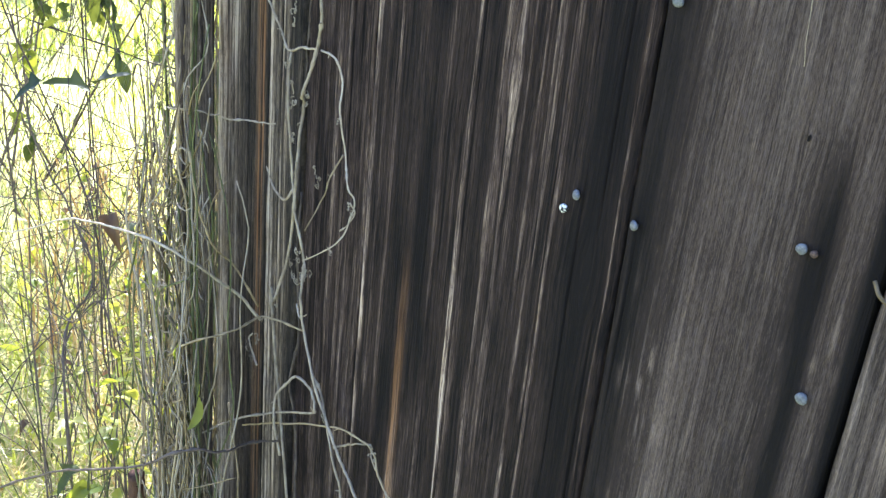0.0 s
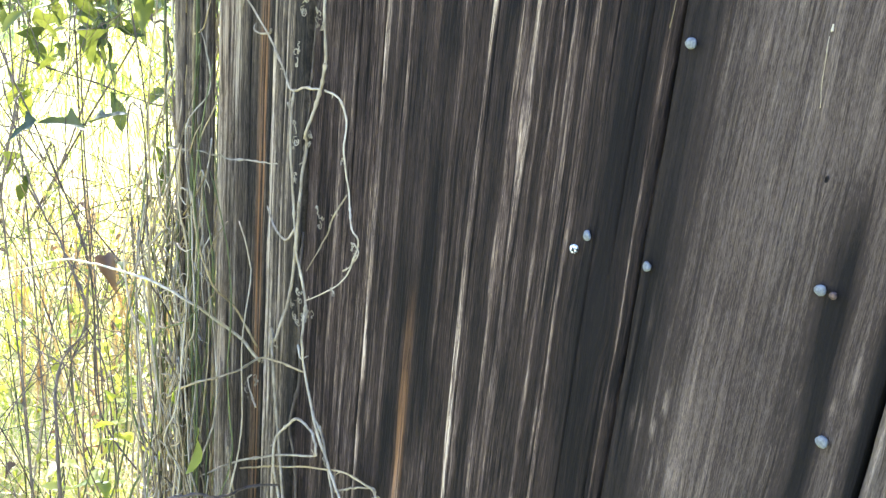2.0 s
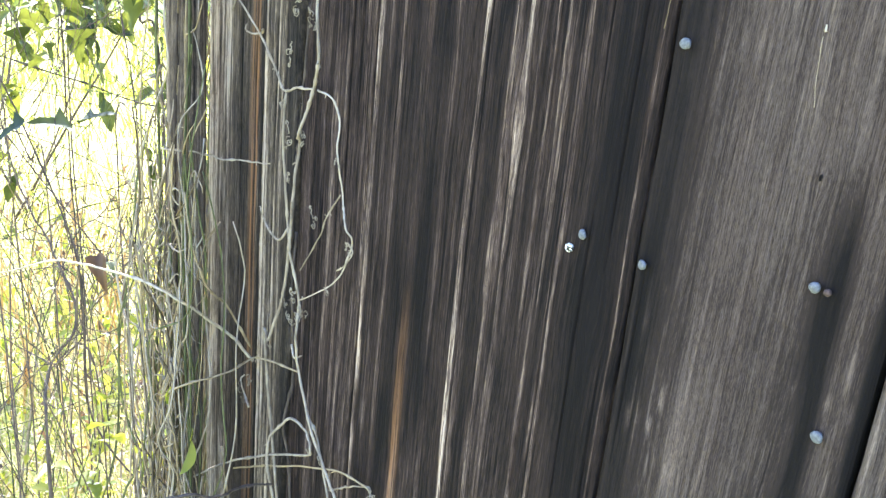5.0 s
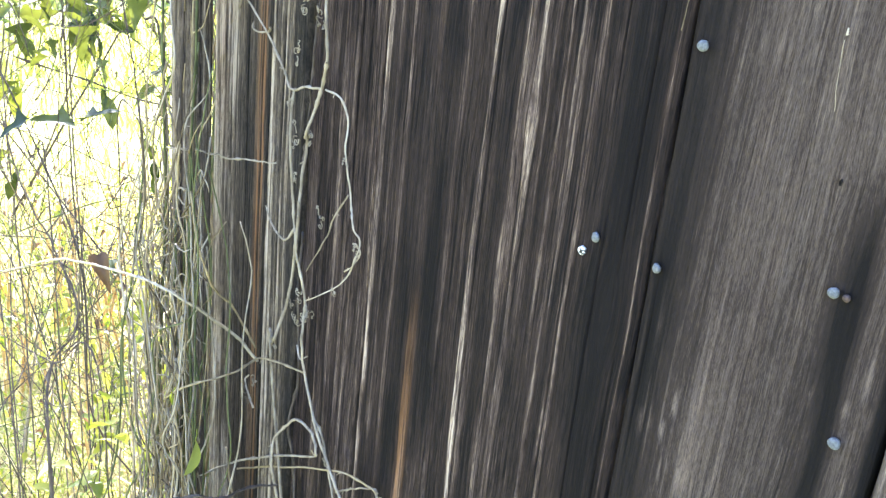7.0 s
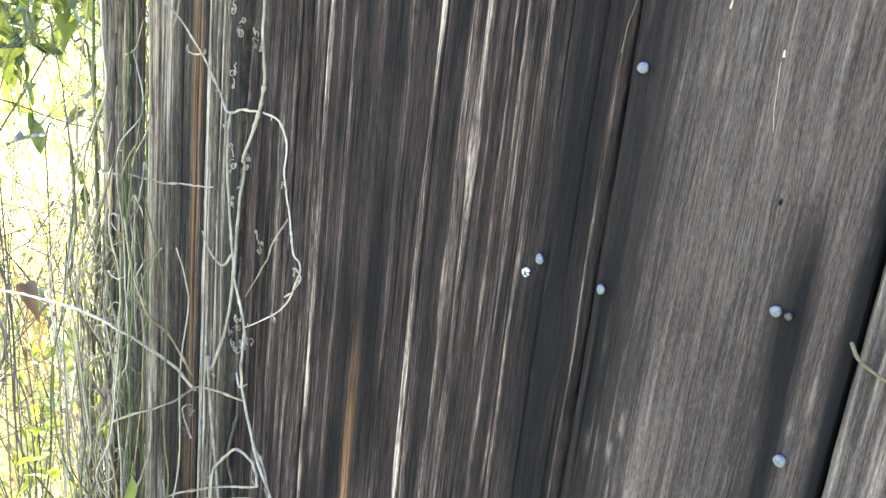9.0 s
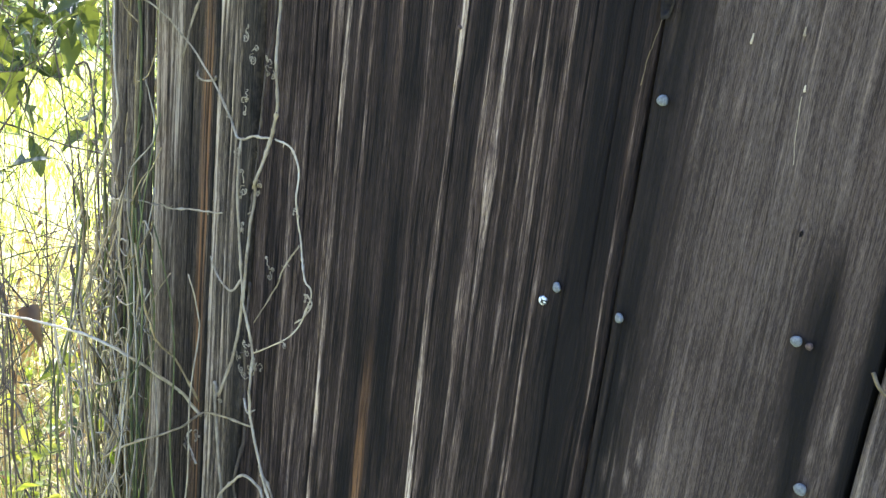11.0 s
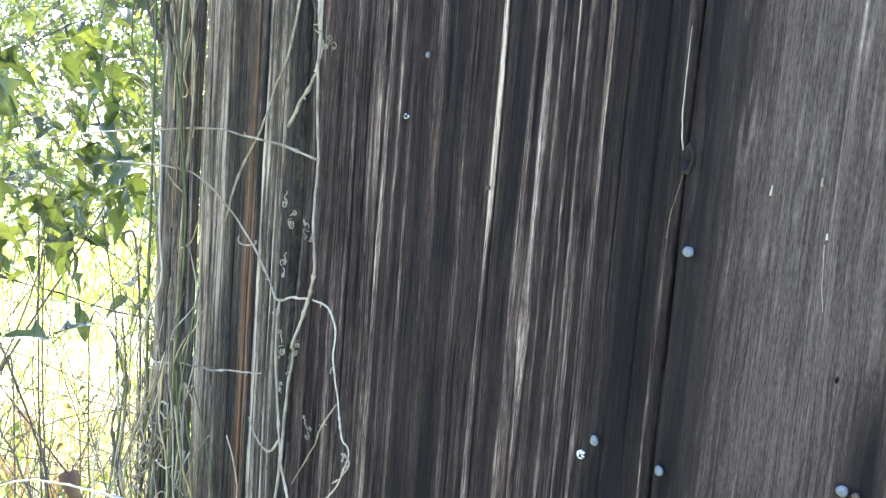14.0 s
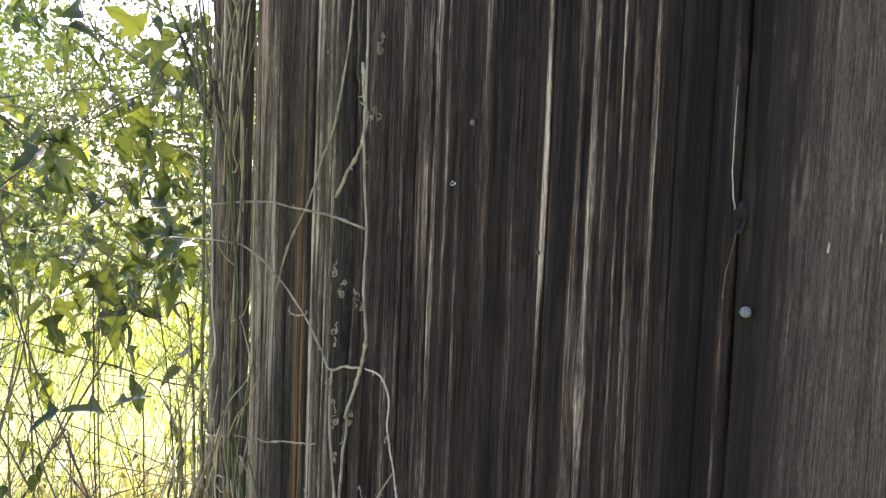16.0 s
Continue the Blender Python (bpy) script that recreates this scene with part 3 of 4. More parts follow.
# ---- climbing vine on the boards ----
def on_wall(flat, lift=0.014, r=0.002, swing=0.006):
    """Points of the wall's face, x and z, lifted in front of it."""
    out = []
    for k, p in enumerate(flat):
        if len(p) == 3:
            out.append(p)
            continue
        px, pz = p
        out.append((px, WALL - r - lift - swing * math.sin(2.3 * k + px * 40), pz))
    return out


vine_base = (-0.16, 0.78, 0.0)
vine = thing("climbing_vine", vine_base, "leafless pale dead vine climbing the dark boards", "vine")


def runner(name, flat, r0, r1, material, parent, base, lift=0.014, swing=0.005, wobble=0.0004, knots=4, label=""):
    points = on_wall(flat, lift, r0, swing)
    line = smooth_path(points, 9)
    pieces = [tube(points, r0, r1, 9, 7, wobble, knots)]
    for k in range(knots):  # dry spurs at the nodes
        p = line[int(rng.integers(1, len(line) - 1))]
        d = np.array((rng.normal(0, 1), -abs(rng.normal(0, 0.5)), rng.normal(0, 1)))
        d *= rng.uniform(2.5, 5.5) * r0 / np.linalg.norm(d)
        pieces.append(tube([p, p + d * 0.6 + rng.normal(0, 0.3, 3) * r0, p + d], r0 * 0.55, r0 * 0.28, 3, 5))
    return under(part(name, joined(pieces), material, parent, label), base)


runner("stem", [(-0.150, 0.0), (-0.160, 0.35), (-0.145, 0.62), (-0.218, 1.005), (-0.205, 1.037), (-0.192, 1.084), (-0.178, 1.152), (-0.177, 1.184), (-0.176, 1.233),
                (-0.168, 1.248), (-0.158, 1.286), (-0.147, 1.317), (-0.153, 1.359), (-0.157, 1.403), (-0.158, 1.471), (-0.159, 1.531), (-0.165, 1.591), (-0.172, 1.72), (-0.165, 1.9)],
       0.0015, 0.0012, PALE_STEM, vine, vine_base, 0.016, 0.003, knots=9)
runner("branch", [(-0.153, 0.782, 1.403), (-0.187, 0.778, 1.41), (-0.229, 0.765, 1.416), (-0.262, 0.745, 1.42), (-0.331, 0.715, 1.413), (-0.488, 0.705, 1.396), (-0.849, 0.71, 1.349)], 0.0011, 0.0008, PALE_STEM, vine, vine_base, 0.018, 0.002)
runner("branch", [(-0.157, 0.784, 1.286), (-0.18, 0.784, 1.283), (-0.203, 0.784, 1.277), (-0.222, 0.782, 1.301), (-0.244, 0.778, 1.326), (-0.267, 0.768, 1.352), (-0.279, 0.745, 1.377), (-0.286, 0.715, 1.385), (-0.344, 0.7, 1.383)],
       0.0011, 0.0007, PALE_STEM, vine, vine_base, 0.015, 0.002)
runner("branch", [(-0.158, 1.285), (-0.136, 1.282), (-0.126, 1.267), (-0.121, 1.240), (-0.117, 1.202), (-0.104, 1.181), (-0.098, 1.169), (-0.110, 1.138), (-0.124, 1.119), (-0.166, 1.091)],
       0.0009, 0.0006, PALE_STEM, vine, vine_base, 0.010, 0.003)
runner("branch", [(-0.114, 1.206), (-0.135, 1.179), (-0.147, 1.157), (-0.172, 1.117)], 0.0008, 0.0005, PALE_STEM, vine, vine_base, 0.010, 0.002)
runner("branch", [(-0.098, 1.169), (-0.095, 1.160), (-0.100, 1.148), (-0.111, 1.139)], 0.0007, 0.0005, PALE_STEM, vine, vine_base, 0.012, 0.002)
runner("stem", [(-0.204, 1.275), (-0.199, 1.233), (-0.195, 1.189), (-0.190, 1.150), (-0.179, 1.131), (-0.170, 1.088), (-0.163, 1.055), (-0.161, 1.021), (-0.136, 0.978),
                (-0.123, 0.957), (-0.100, 0.933), (-0.084, 0.917), (-0.064, 0.899), (-0.02, 0.84), (0.0, 0.7), (0.02, 0.4), (0.0, 0.0)], 0.0011, 0.0015, PALE_STEM, vine, vine_base, 0.014, 0.003, knots=8)
runner("stem", [(-0.190, 1.148), (-0.184, 1.10), (-0.186, 1.05), (-0.182, 1.0), (-0.189, 0.948), (-0.184, 0.90), (-0.172, 0.82), (-0.165, 0.6), (-0.17, 0.0)],
       0.0013, 0.0016, DARK_STEM, vine, vine_base, 0.006, 0.003, label="dark thin vine stem")
runner("branch", [(-0.150, 0.985), (-0.130, 0.962), (-0.118, 0.935), (-0.102, 0.905), (-0.09, 0.87), (-0.08, 0.80), (-0.07, 0.5), (-0.06, 0.0)], 0.0011, 0.0011, PALE_STEM, vine, vine_base, 0.010, 0.003)
runner("branch", [(-0.100, 0.925), (-0.085, 0.936), (-0.062, 0.951), (-0.047, 0.957), (-0.040, 0.948), (-0.027, 0.930), (-0.008, 0.912)], 0.0009, 0.0005, PALE_STEM, vine, vine_base, 0.012, 0.002)

# other dead vines
def dead_vine(label, flat, r0, r1, material=PALE_STEM, lift=0.02, swing=0.004, knots=3, wobble=0.0005):
    base = (flat[0][0], WALL - lift, min(p[-1] for p in flat))
    ob = thing("dead_vine", base, label, "vine", "dead vines on the wall")
    runner("stem", flat, r0, r1, material, ob, base, lift, swing, wobble, knots)
    return ob


dead_vine("thin pale dead vine slanting across the boards", [(-0.178, 1.80), (-0.191, 1.594), (-0.210, 1.500), (-0.234, 1.461), (-0.256, 1.421), (-0.287, 1.376), (-0.303, 1.331)], 0.0011, 0.0010, PALE_STEM, 0.008, 0.002)
dead_vine("long pale dead twig leaning onto the boards", [(-0.843, 0.67, 0.904), (-0.657, 0.67, 0.964), (-0.486, 0.67, 1.038), (-0.416, 0.67, 1.062), (-0.315, 0.67, 1.088), (-0.249, 0.68, 1.097), (-0.229, 0.7, 1.084), (-0.236, 0.73, 1.058), (-0.248, 0.765, 1.024), (-0.247, 0.788, 0.993)], 0.0009, 0.0016, PALE_STEM, 0.02, 0.002)
dead_vine("thin grey dead vine beside the boards", [(-0.22, 0.7, 1.189), (-0.205, 0.7, 1.145), (-0.216, 0.72, 1.099), (-0.239, 0.755, 1.06), (-0.247, 0.785, 1.009)], 0.0010, 0.0010, TAN_STEM, 0.018, 0.002)
dead_vine("brown dead twig crossing the boards", [(-0.271, 0.7, 0.964), (-0.224, 0.7, 1.0), (-0.208, 0.74, 1.011), (-0.218, 0.775, 1.012), (-0.162, 0.785, 1.02)], 0.0011, 0.0010, TAN_STEM, 0.016, 0.002)
dead_vine("pale looped dead vine on the boards", [(-0.196, 0.86), (-0.203, 0.90), (-0.200, 0.930), (-0.186, 0.950), (-0.164, 0.970), (-0.141, 0.968), (-0.128, 0.954), (-0.141, 0.941), (-0.205, 0.907), (-0.262, 0.765, 0.873), (-0.285, 0.735, 0.85), (-0.32, 0.70, 0.82)], 0.0015, 0.0010, PALE_STEM, 0.016, 0.003)
dead_vine("thin brown dead vine crossing the boards", [(-0.275, 0.853), (-0.235, 0.876), (-0.192, 0.901), (-0.102, 0.946), (-0.056, 0.957), (-0.043, 0.953), (-0.027, 0.932), (-0.010, 0.922)], 0.0010, 0.0008, TAN_STEM, 0.012, 0.002)
dead_vine("dark dead vine hanging on the boards", [(-0.182, 1.9), (-0.184, 1.593), (-0.181, 1.499), (-0.175, 1.380), (-0.183, 1.307), (-0.188, 1.256), (-0.193, 1.210), (-0.19, 1.14)], 0.0010, 0.0009, DARK_STEM, 0.006, 0.002, 9, 0.0012)
dead_vine("short pale broken vine stub", [(-0.171, 1.474), (-0.190, 1.449), (-0.206, 1.427)], 0.0013, 0.0018, PALE_STEM, 0.010, 0.001, 1)
dead_vine("short pale broken vine stub", [(-0.175, 1.541), (-0.170, 1.518), (-0.168, 1.497), (-0.172, 1.474)], 0.0013, 0.0017, PALE_STEM, 0.010, 0.001, 2)
dead_vine("knotty pale dead twig across the boards", [(-0.267, 0.7, 1.216), (-0.257, 0.705, 1.216), (-0.258, 0.735, 1.211), (-0.265, 0.77, 1.199), (-0.223, 0.785, 1.205)], 0.0007, 0.0007, PALE_STEM, 0.016, 0.003, 8, 0.0012)
dead_vine("dark dead twig low across the boards", [(-0.494, 0.58, 0.71), (-0.337, 0.6, 0.822), (-0.222, 0.64, 0.883), (-0.174, 0.67, 0.919), (-0.172, 0.71, 0.906), (-0.189, 0.75, 0.892), (-0.188, 0.78, 0.884)], 0.0014, 0.0012, DARK_STEM, 0.024, 0.003, 6, 0.001)


def curl(at, r, turns, lean, wire=0.00045):
    """A dry tendril that winds up on itself."""
    x0, y0, z0 = at
    a, turn, pts = lean, rng.choice((-1, 1)), []
    k = int(turns * 8)
    for i in range(k + 1):
        pts.append((x0, y0, z0))
        a += turn * (0.25 + 0.75 * i / k) * rng.uniform(0.6, 1.25)
        if rng.random() < 0.08:
            turn = -turn
        step = r * (1.0 - 0.45 * i / k)
        x0, z0 = x0 + step * math.cos(a), z0 + step * math.sin(a)
        y0 = min(y0 + rng.normal(0, 0.35) * step, WALL - 0.006)
    return tube(pts, wire, wire * 0.7, 3, 5)


for cx, cz, r, turns, lean in ((-0.190, 1.352, 0.0035, 3, 1.2), (-0.163, 1.345, 0.003, 5, 1.5), (-0.200, 1.366, 0.003, 2, 0.4),
                                      (-0.150, 1.178, 0.0028, 3, 0.1), (-0.192, 1.240, 0.004, 2, 0.9), (-0.172, 1.243, 0.003, 2, -0.3),
                                      (-0.187, 1.078, 0.004, 2, 0.6), (-0.170, 1.072, 0.0045, 2, -1.1), (-0.176, 1.095, 0.003, 2, 1.2),
                                      (-0.160, 1.087, 0.0035, 2, 2.6), (-0.262, 0.955, 0.0045, 2, 2.2), (-0.252, 0.975, 0.003, 2, 1.3),
                                      (-0.152, 1.50, 0.003, 4, 1.8), (-0.148, 1.555, 0.003, 4, -1.2), (-0.205, 1.265, 0.002, 2, 0.2),
                                      (-0.218, 1.03, 0.003, 2, 0.8), (-0.098, 1.166, 0.002, 2, 0.3), (-0.120, 1.236, 0.002, 1.5, 0.3),
                                      (-0.122, 1.118, 0.002, 2, -0.5), (-0.232, 1.44, 0.002, 2, 0.1), (-0.04, 0.955, 0.002, 2, 1.0),
                                      (-0.118, 0.95, 0.003, 2, -1.0), (-0.192, 1.20, 0.0028, 2, -0.9), (-0.20, 1.31, 0.0028, 3, 1.4)):
    for again in range(3):
        under(part("tendril", curl((cx + 0.002 * again, WALL - 0.016, cz - 0.002 * again), r * 0.36, turns * 0.8 + 1.0, lean + 2.2 * again), TENDRIL, vine), vine_base)
for hook in ([(-0.244, 1.322), (-0.251, 1.318), (-0.263, 1.316), (-0.272, 1.318), (-0.276, 1.323)], [(-0.195, 1.150), (-0.204, 1.137), (-0.220, 1.141), (-0.236, 1.148), (-0.243, 1.158)],
             [(-0.179, 1.040), (-0.168, 1.032), (-0.162, 1.036)], [(-0.249, 0.94), (-0.262, 0.945), (-0.268, 0.962), (-0.260, 0.972)]):
    under(part("tendril", tube(on_wall(hook, 0.012, 0.001, 0.002), 0.0012, 0.0007, 7, 6, 0.0002, 2), PALE_STEM, vine), vine_base)

# ---- dry tangle round the pole and the wall's end ----
tangle_base = (-0.34, 0.72, 0)
tangle = thing("vine_tangle", tangle_base, "dense tangle of dry grey-brown vine stems round the pole", "vine")
for k in range(112):
    dense = k < 100
    x0 = rng.normal(-0.282, 0.028) if dense else rng.normal(-0.278, 0.022)
    x0 = min(max(x0, -0.34), -0.226)
    y0 = 0.738 - abs(rng.normal(0, 0.026))
    top = rng.uniform(0.72, 1.32) if dense else rng.uniform(1.15, 1.55)
    pts, z, xx, yy = [], 0.0, x0 + rng.normal(0, 0.03), y0 - 0.01
    while z < top:
        pts.append((xx, min(yy, 0.740), z))
        z += rng.uniform(0.035, 0.12)
        xx += rng.normal(0, 0.017) + (x0 - xx) * 0.25
        yy += rng.normal(0, 0.007) + (y0 - yy) * 0.3
    if len(pts) < 3:
        continue
    m = (TAN_STEM, BROWN_STEM, PALE_STEM, GREEN_STEM, TAN_STEM, TENDRIL)[int(rng.integers(0, 6))]
    under(part("stem", tube(pts, rng.uniform(0.0009, 0.0021), rng.uniform(0.0005, 0.0010), 5, 5, 0.0012, 1), m, tangle), tangle_base)
for k in range(150):  # short cross twigs
    a = np.array((rng.uniform(-0.33, -0.235), rng.uniform(0.69, 0.735), rng.uniform(0.55, 1.2)))
    d = np.array((rng.normal(0, 0.035), rng.normal(0, 0.01), rng.normal(0.0, 0.05)))
    mid = a + d * 0.5 + rng.normal(0, 0.01, 3) * (1, 0.3, 1)
    under(part("twig", tube([a, mid, a + d], 0.0009, 0.0005, 5, 5, 0.0005), (TAN_STEM, PALE_STEM, BROWN_STEM)[k % 3], tangle), tangle_base)

for k in range(110):  # curled dry fibres
    at = np.array((rng.normal(-0.295, 0.022), rng.uniform(0.70, 0.732), rng.uniform(0.72, 1.24)))
    a, bend, pts = rng.uniform(0, 6.28), rng.normal(0, 0.7), []
    for j in range(6):
        pts.append(at.copy())
        at = at + np.array((math.cos(a), rng.normal(0, 0.15), math.sin(a))) * rng.uniform(0.005, 0.011)
        at[1] = min(at[1], 0.735)
        a += bend + rng.normal(0, 0.35)
    under(part("twig", tube(pts, rng.uniform(0.0005, 0.0011), 0.0004, 3, 5), (TAN_STEM, PALE_STEM, TENDRIL)[k % 3], tangle), tangle_base)

for k in range(66):  # stems that fill the slit between pole and wall
    y0 = rng.uniform(0.815, 0.885)
    x0 = -0.372 - 1.82 * (y0 - 0.8) + rng.normal(0, 0.012)
    top = rng.uniform(0.9, 1.32) if k < 44 else rng.uniform(1.45, 2.0)
    pts = [(x0 + rng.normal(0, 0.020), y0 + rng.normal(0, 0.01), z) for z in np.arange(0, top, 0.15)]
    under(part("stem", tube(pts, rng.uniform(0.001, 0.0024), 0.0008, 5, 5, 0.0012, 2), (DARK_STEM, BROWN_STEM, TAN_STEM, GREEN_STEM)[k % 4], tangle), tangle_base)

for k in range(18):  # bare twigs that bow over the pole's upper part
    a = np.array((rng.uniform(-0.34, -0.27), rng.uniform(0.725, 0.74), rng.uniform(1.30, 1.55)))
    d = np.array((rng.choice((-1, 1)) * rng.uniform(0.02, 0.06), rng.normal(0, 0.008), rng.uniform(0.08, 0.24)))
    mid = a + d * 0.55 + np.array((-d[0] * 0.35, 0, 0.0))
    under(part("twig", tube([a, mid, a + d], 0.0010, 0.0005, 8, 5, 0.0006, 1), (TAN_STEM, BROWN_STEM, PALE_STEM)[k % 3], tangle), tangle_base)

# green stems running up the pole
for k, flat in enumerate(([(-0.300, 0.0), (-0.310, 0.6), (-0.300, 0.95), (-0.290, 1.12), (-0.280, 1.30), (-0.288, 1.42), (-0.322, 1.52), (-0.370, 1.66), (-0.400, 1.9)],
                          [(-0.290, 0.0), (-0.300, 0.7), (-0.302, 1.05), (-0.293, 1.25), (-0.296, 1.40), (-0.315, 1.50), (-0.350, 1.62), (-0.370, 1.9)],
                          [(-0.280, 0.0), (-0.280, 0.8), (-0.275, 1.10), (-0.268, 1.32), (-0.264, 1.46), (-0.272, 1.54), (-0.295, 1.63), (-0.320, 1.85)],
                          [(-0.350, 0.0), (-0.335, 0.7), (-0.328, 1.10), (-0.318, 1.25), (-0.322, 1.40), (-0.335, 1.50), (-0.375, 1.62), (-0.420, 1.80)],
                          [(-0.260, 0.0), (-0.250, 0.8), (-0.253, 1.12), (-0.256, 1.30), (-0.268, 1.42), (-0.290, 1.53), (-0.302, 1.62), (-0.310, 1.9)],
                          [(-0.310, 0.0), (-0.320, 0.8), (-0.312, 1.12), (-0.306, 1.28), (-0.312, 1.42), (-0.322, 1.53), (-0.325, 1.62), (-0.310, 1.9)],
                          [(-0.250, 0.0), (-0.240, 0.8), (-0.244, 1.05), (-0.250, 1.20), (-0.246, 1.34), (-0.255, 1.46), (-0.250, 1.60), (-0.260, 1.8)])):
    base = (flat[0][0], 0.735, 0)
    ob = thing("green_vine", base, "slender green vine stem climbing the weathered pole", "vine", "green vines on the pole")
    runner("stem", flat, 0.0014, 0.0009, (GREEN_STEM, DARK_STEM, TAN_STEM, DARK_STEM, BROWN_STEM, GREEN_STEM, GREEN_STEM)[k], ob, base, 0.066 + 0.003 * k, 0.003, 0.0006, 5)
    for j in range(4):  # short dry side shoots
        fx, fz = flat[2 + j]
        a = np.array((fx, WALL - 0.069 - 0.003 * k, fz + rng.uniform(0, 0.05)))
        d = np.array((rng.normal(0, 0.02), -abs(rng.normal(0, 0.008)), rng.uniform(0.015, 0.05)))
        under(part("side_shoot", tube([a, a + d * 0.5 + rng.normal(0, 0.004, 3), a + d], 0.0008, 0.0004, 5, 5, 0.0004), TAN_STEM, ob), base)


# ---- leaves ----
def leaf_mesh(name, length, widths, fold, droop, material):
    """A folded, drooping leaf blade with a short stalk; widths: half width along the blade."""
    pts, faces, k = [], [], len(widths)
    for i, w in enumerate(widths):
        s = i / (k - 1)
        z = -droop * s * s * length
        pts += [(s * length, -w * length, z + fold * w * length), (s * length, 0, z), (s * length, w * length, z + fold * w * length * 0.9)]
    for i in range(k - 1):
        faces += [(3 * i, 3 * i + 3, 3 * i + 4, 3 * i + 1), (3 * i + 1, 3 * i + 4, 3 * i + 5, 3 * i + 2)]
    p2, f2 = tube([(-0.35 * length, 0, 0.03 * length), (-0.15 * length, 0, 0.02 * length), (0.02 * length, 0, -0.0006)], 0.0006, 0.0005, 2, 4)
    pts, faces = joined([(pts, faces), (p2, f2)])
    me = bpy.data.meshes.new(name)
    me.from_pydata(pts.tolist(), [], faces)
    me.polygons.foreach_set("use_smooth", [True] * len(me.polygons))
    me.materials.append(material)
    return me


LANCE = (0.02, 0.14, 0.20, 0.21, 0.18, 0.12, 0.0)
HEART = (0.12, 0.27, 0.29, 0.24, 0.16, 0.08, 0.0)
LOBED = (0.05, 0.40, 0.15, 0.13, 0.14, 0.08, 0.0)
LEAVES = [leaf_mesh("leaf", 0.040, LANCE, 0.5, 0.25, LEAF), leaf_mesh("leaf", 0.042, LOBED, 0.35, 0.3, LEAF), leaf_mesh("leaf", 0.048, LOBED, 0.4, 0.15, LEAF),
          leaf_mesh("leaf", 0.030, LANCE, 0.7, 0.4, LEAF), leaf_mesh("leaf", 0.036, HEART, 0.5, 0.5, LEAF)]
YOUNG = [leaf_mesh("leaf", 0.036, LANCE, 0.4, 0.3, YOUNG_LEAF), leaf_mesh("leaf", 0.028, HEART, 0.5, 0.2, YOUNG_LEAF)]
WITHERED = [leaf_mesh("leaf", 0.03, HEART, 1.2, 0.8, BROWN_LEAF)]


def put_leaf(me, at, parent, base, heading, dip, roll, size=1.0):
    ob = new("leaf", me)
    ob.parent = parent
    m = Matrix.Translation(at) @ Euler((roll, dip, heading)).to_matrix().to_4x4() @ Matrix.Scale(size, 4)
    ob.matrix_basis = m
    ob.matrix_parent_inverse = Matrix.Translation(-Vector(base))
    return ob


# ---- brambles beyond the wall's end ----
AWAY = np.array((-0.90, 0.436, 0))     # the camera's line of sight past the wall's end, which the growth follows
ACROSS = np.array((0.436, 0.90, 0))
START = np.array((-0.46, 0.775, 0))


def spot(u, v, z):
    return START + AWAY * u + ACROSS * v + np.array((0, 0, z))


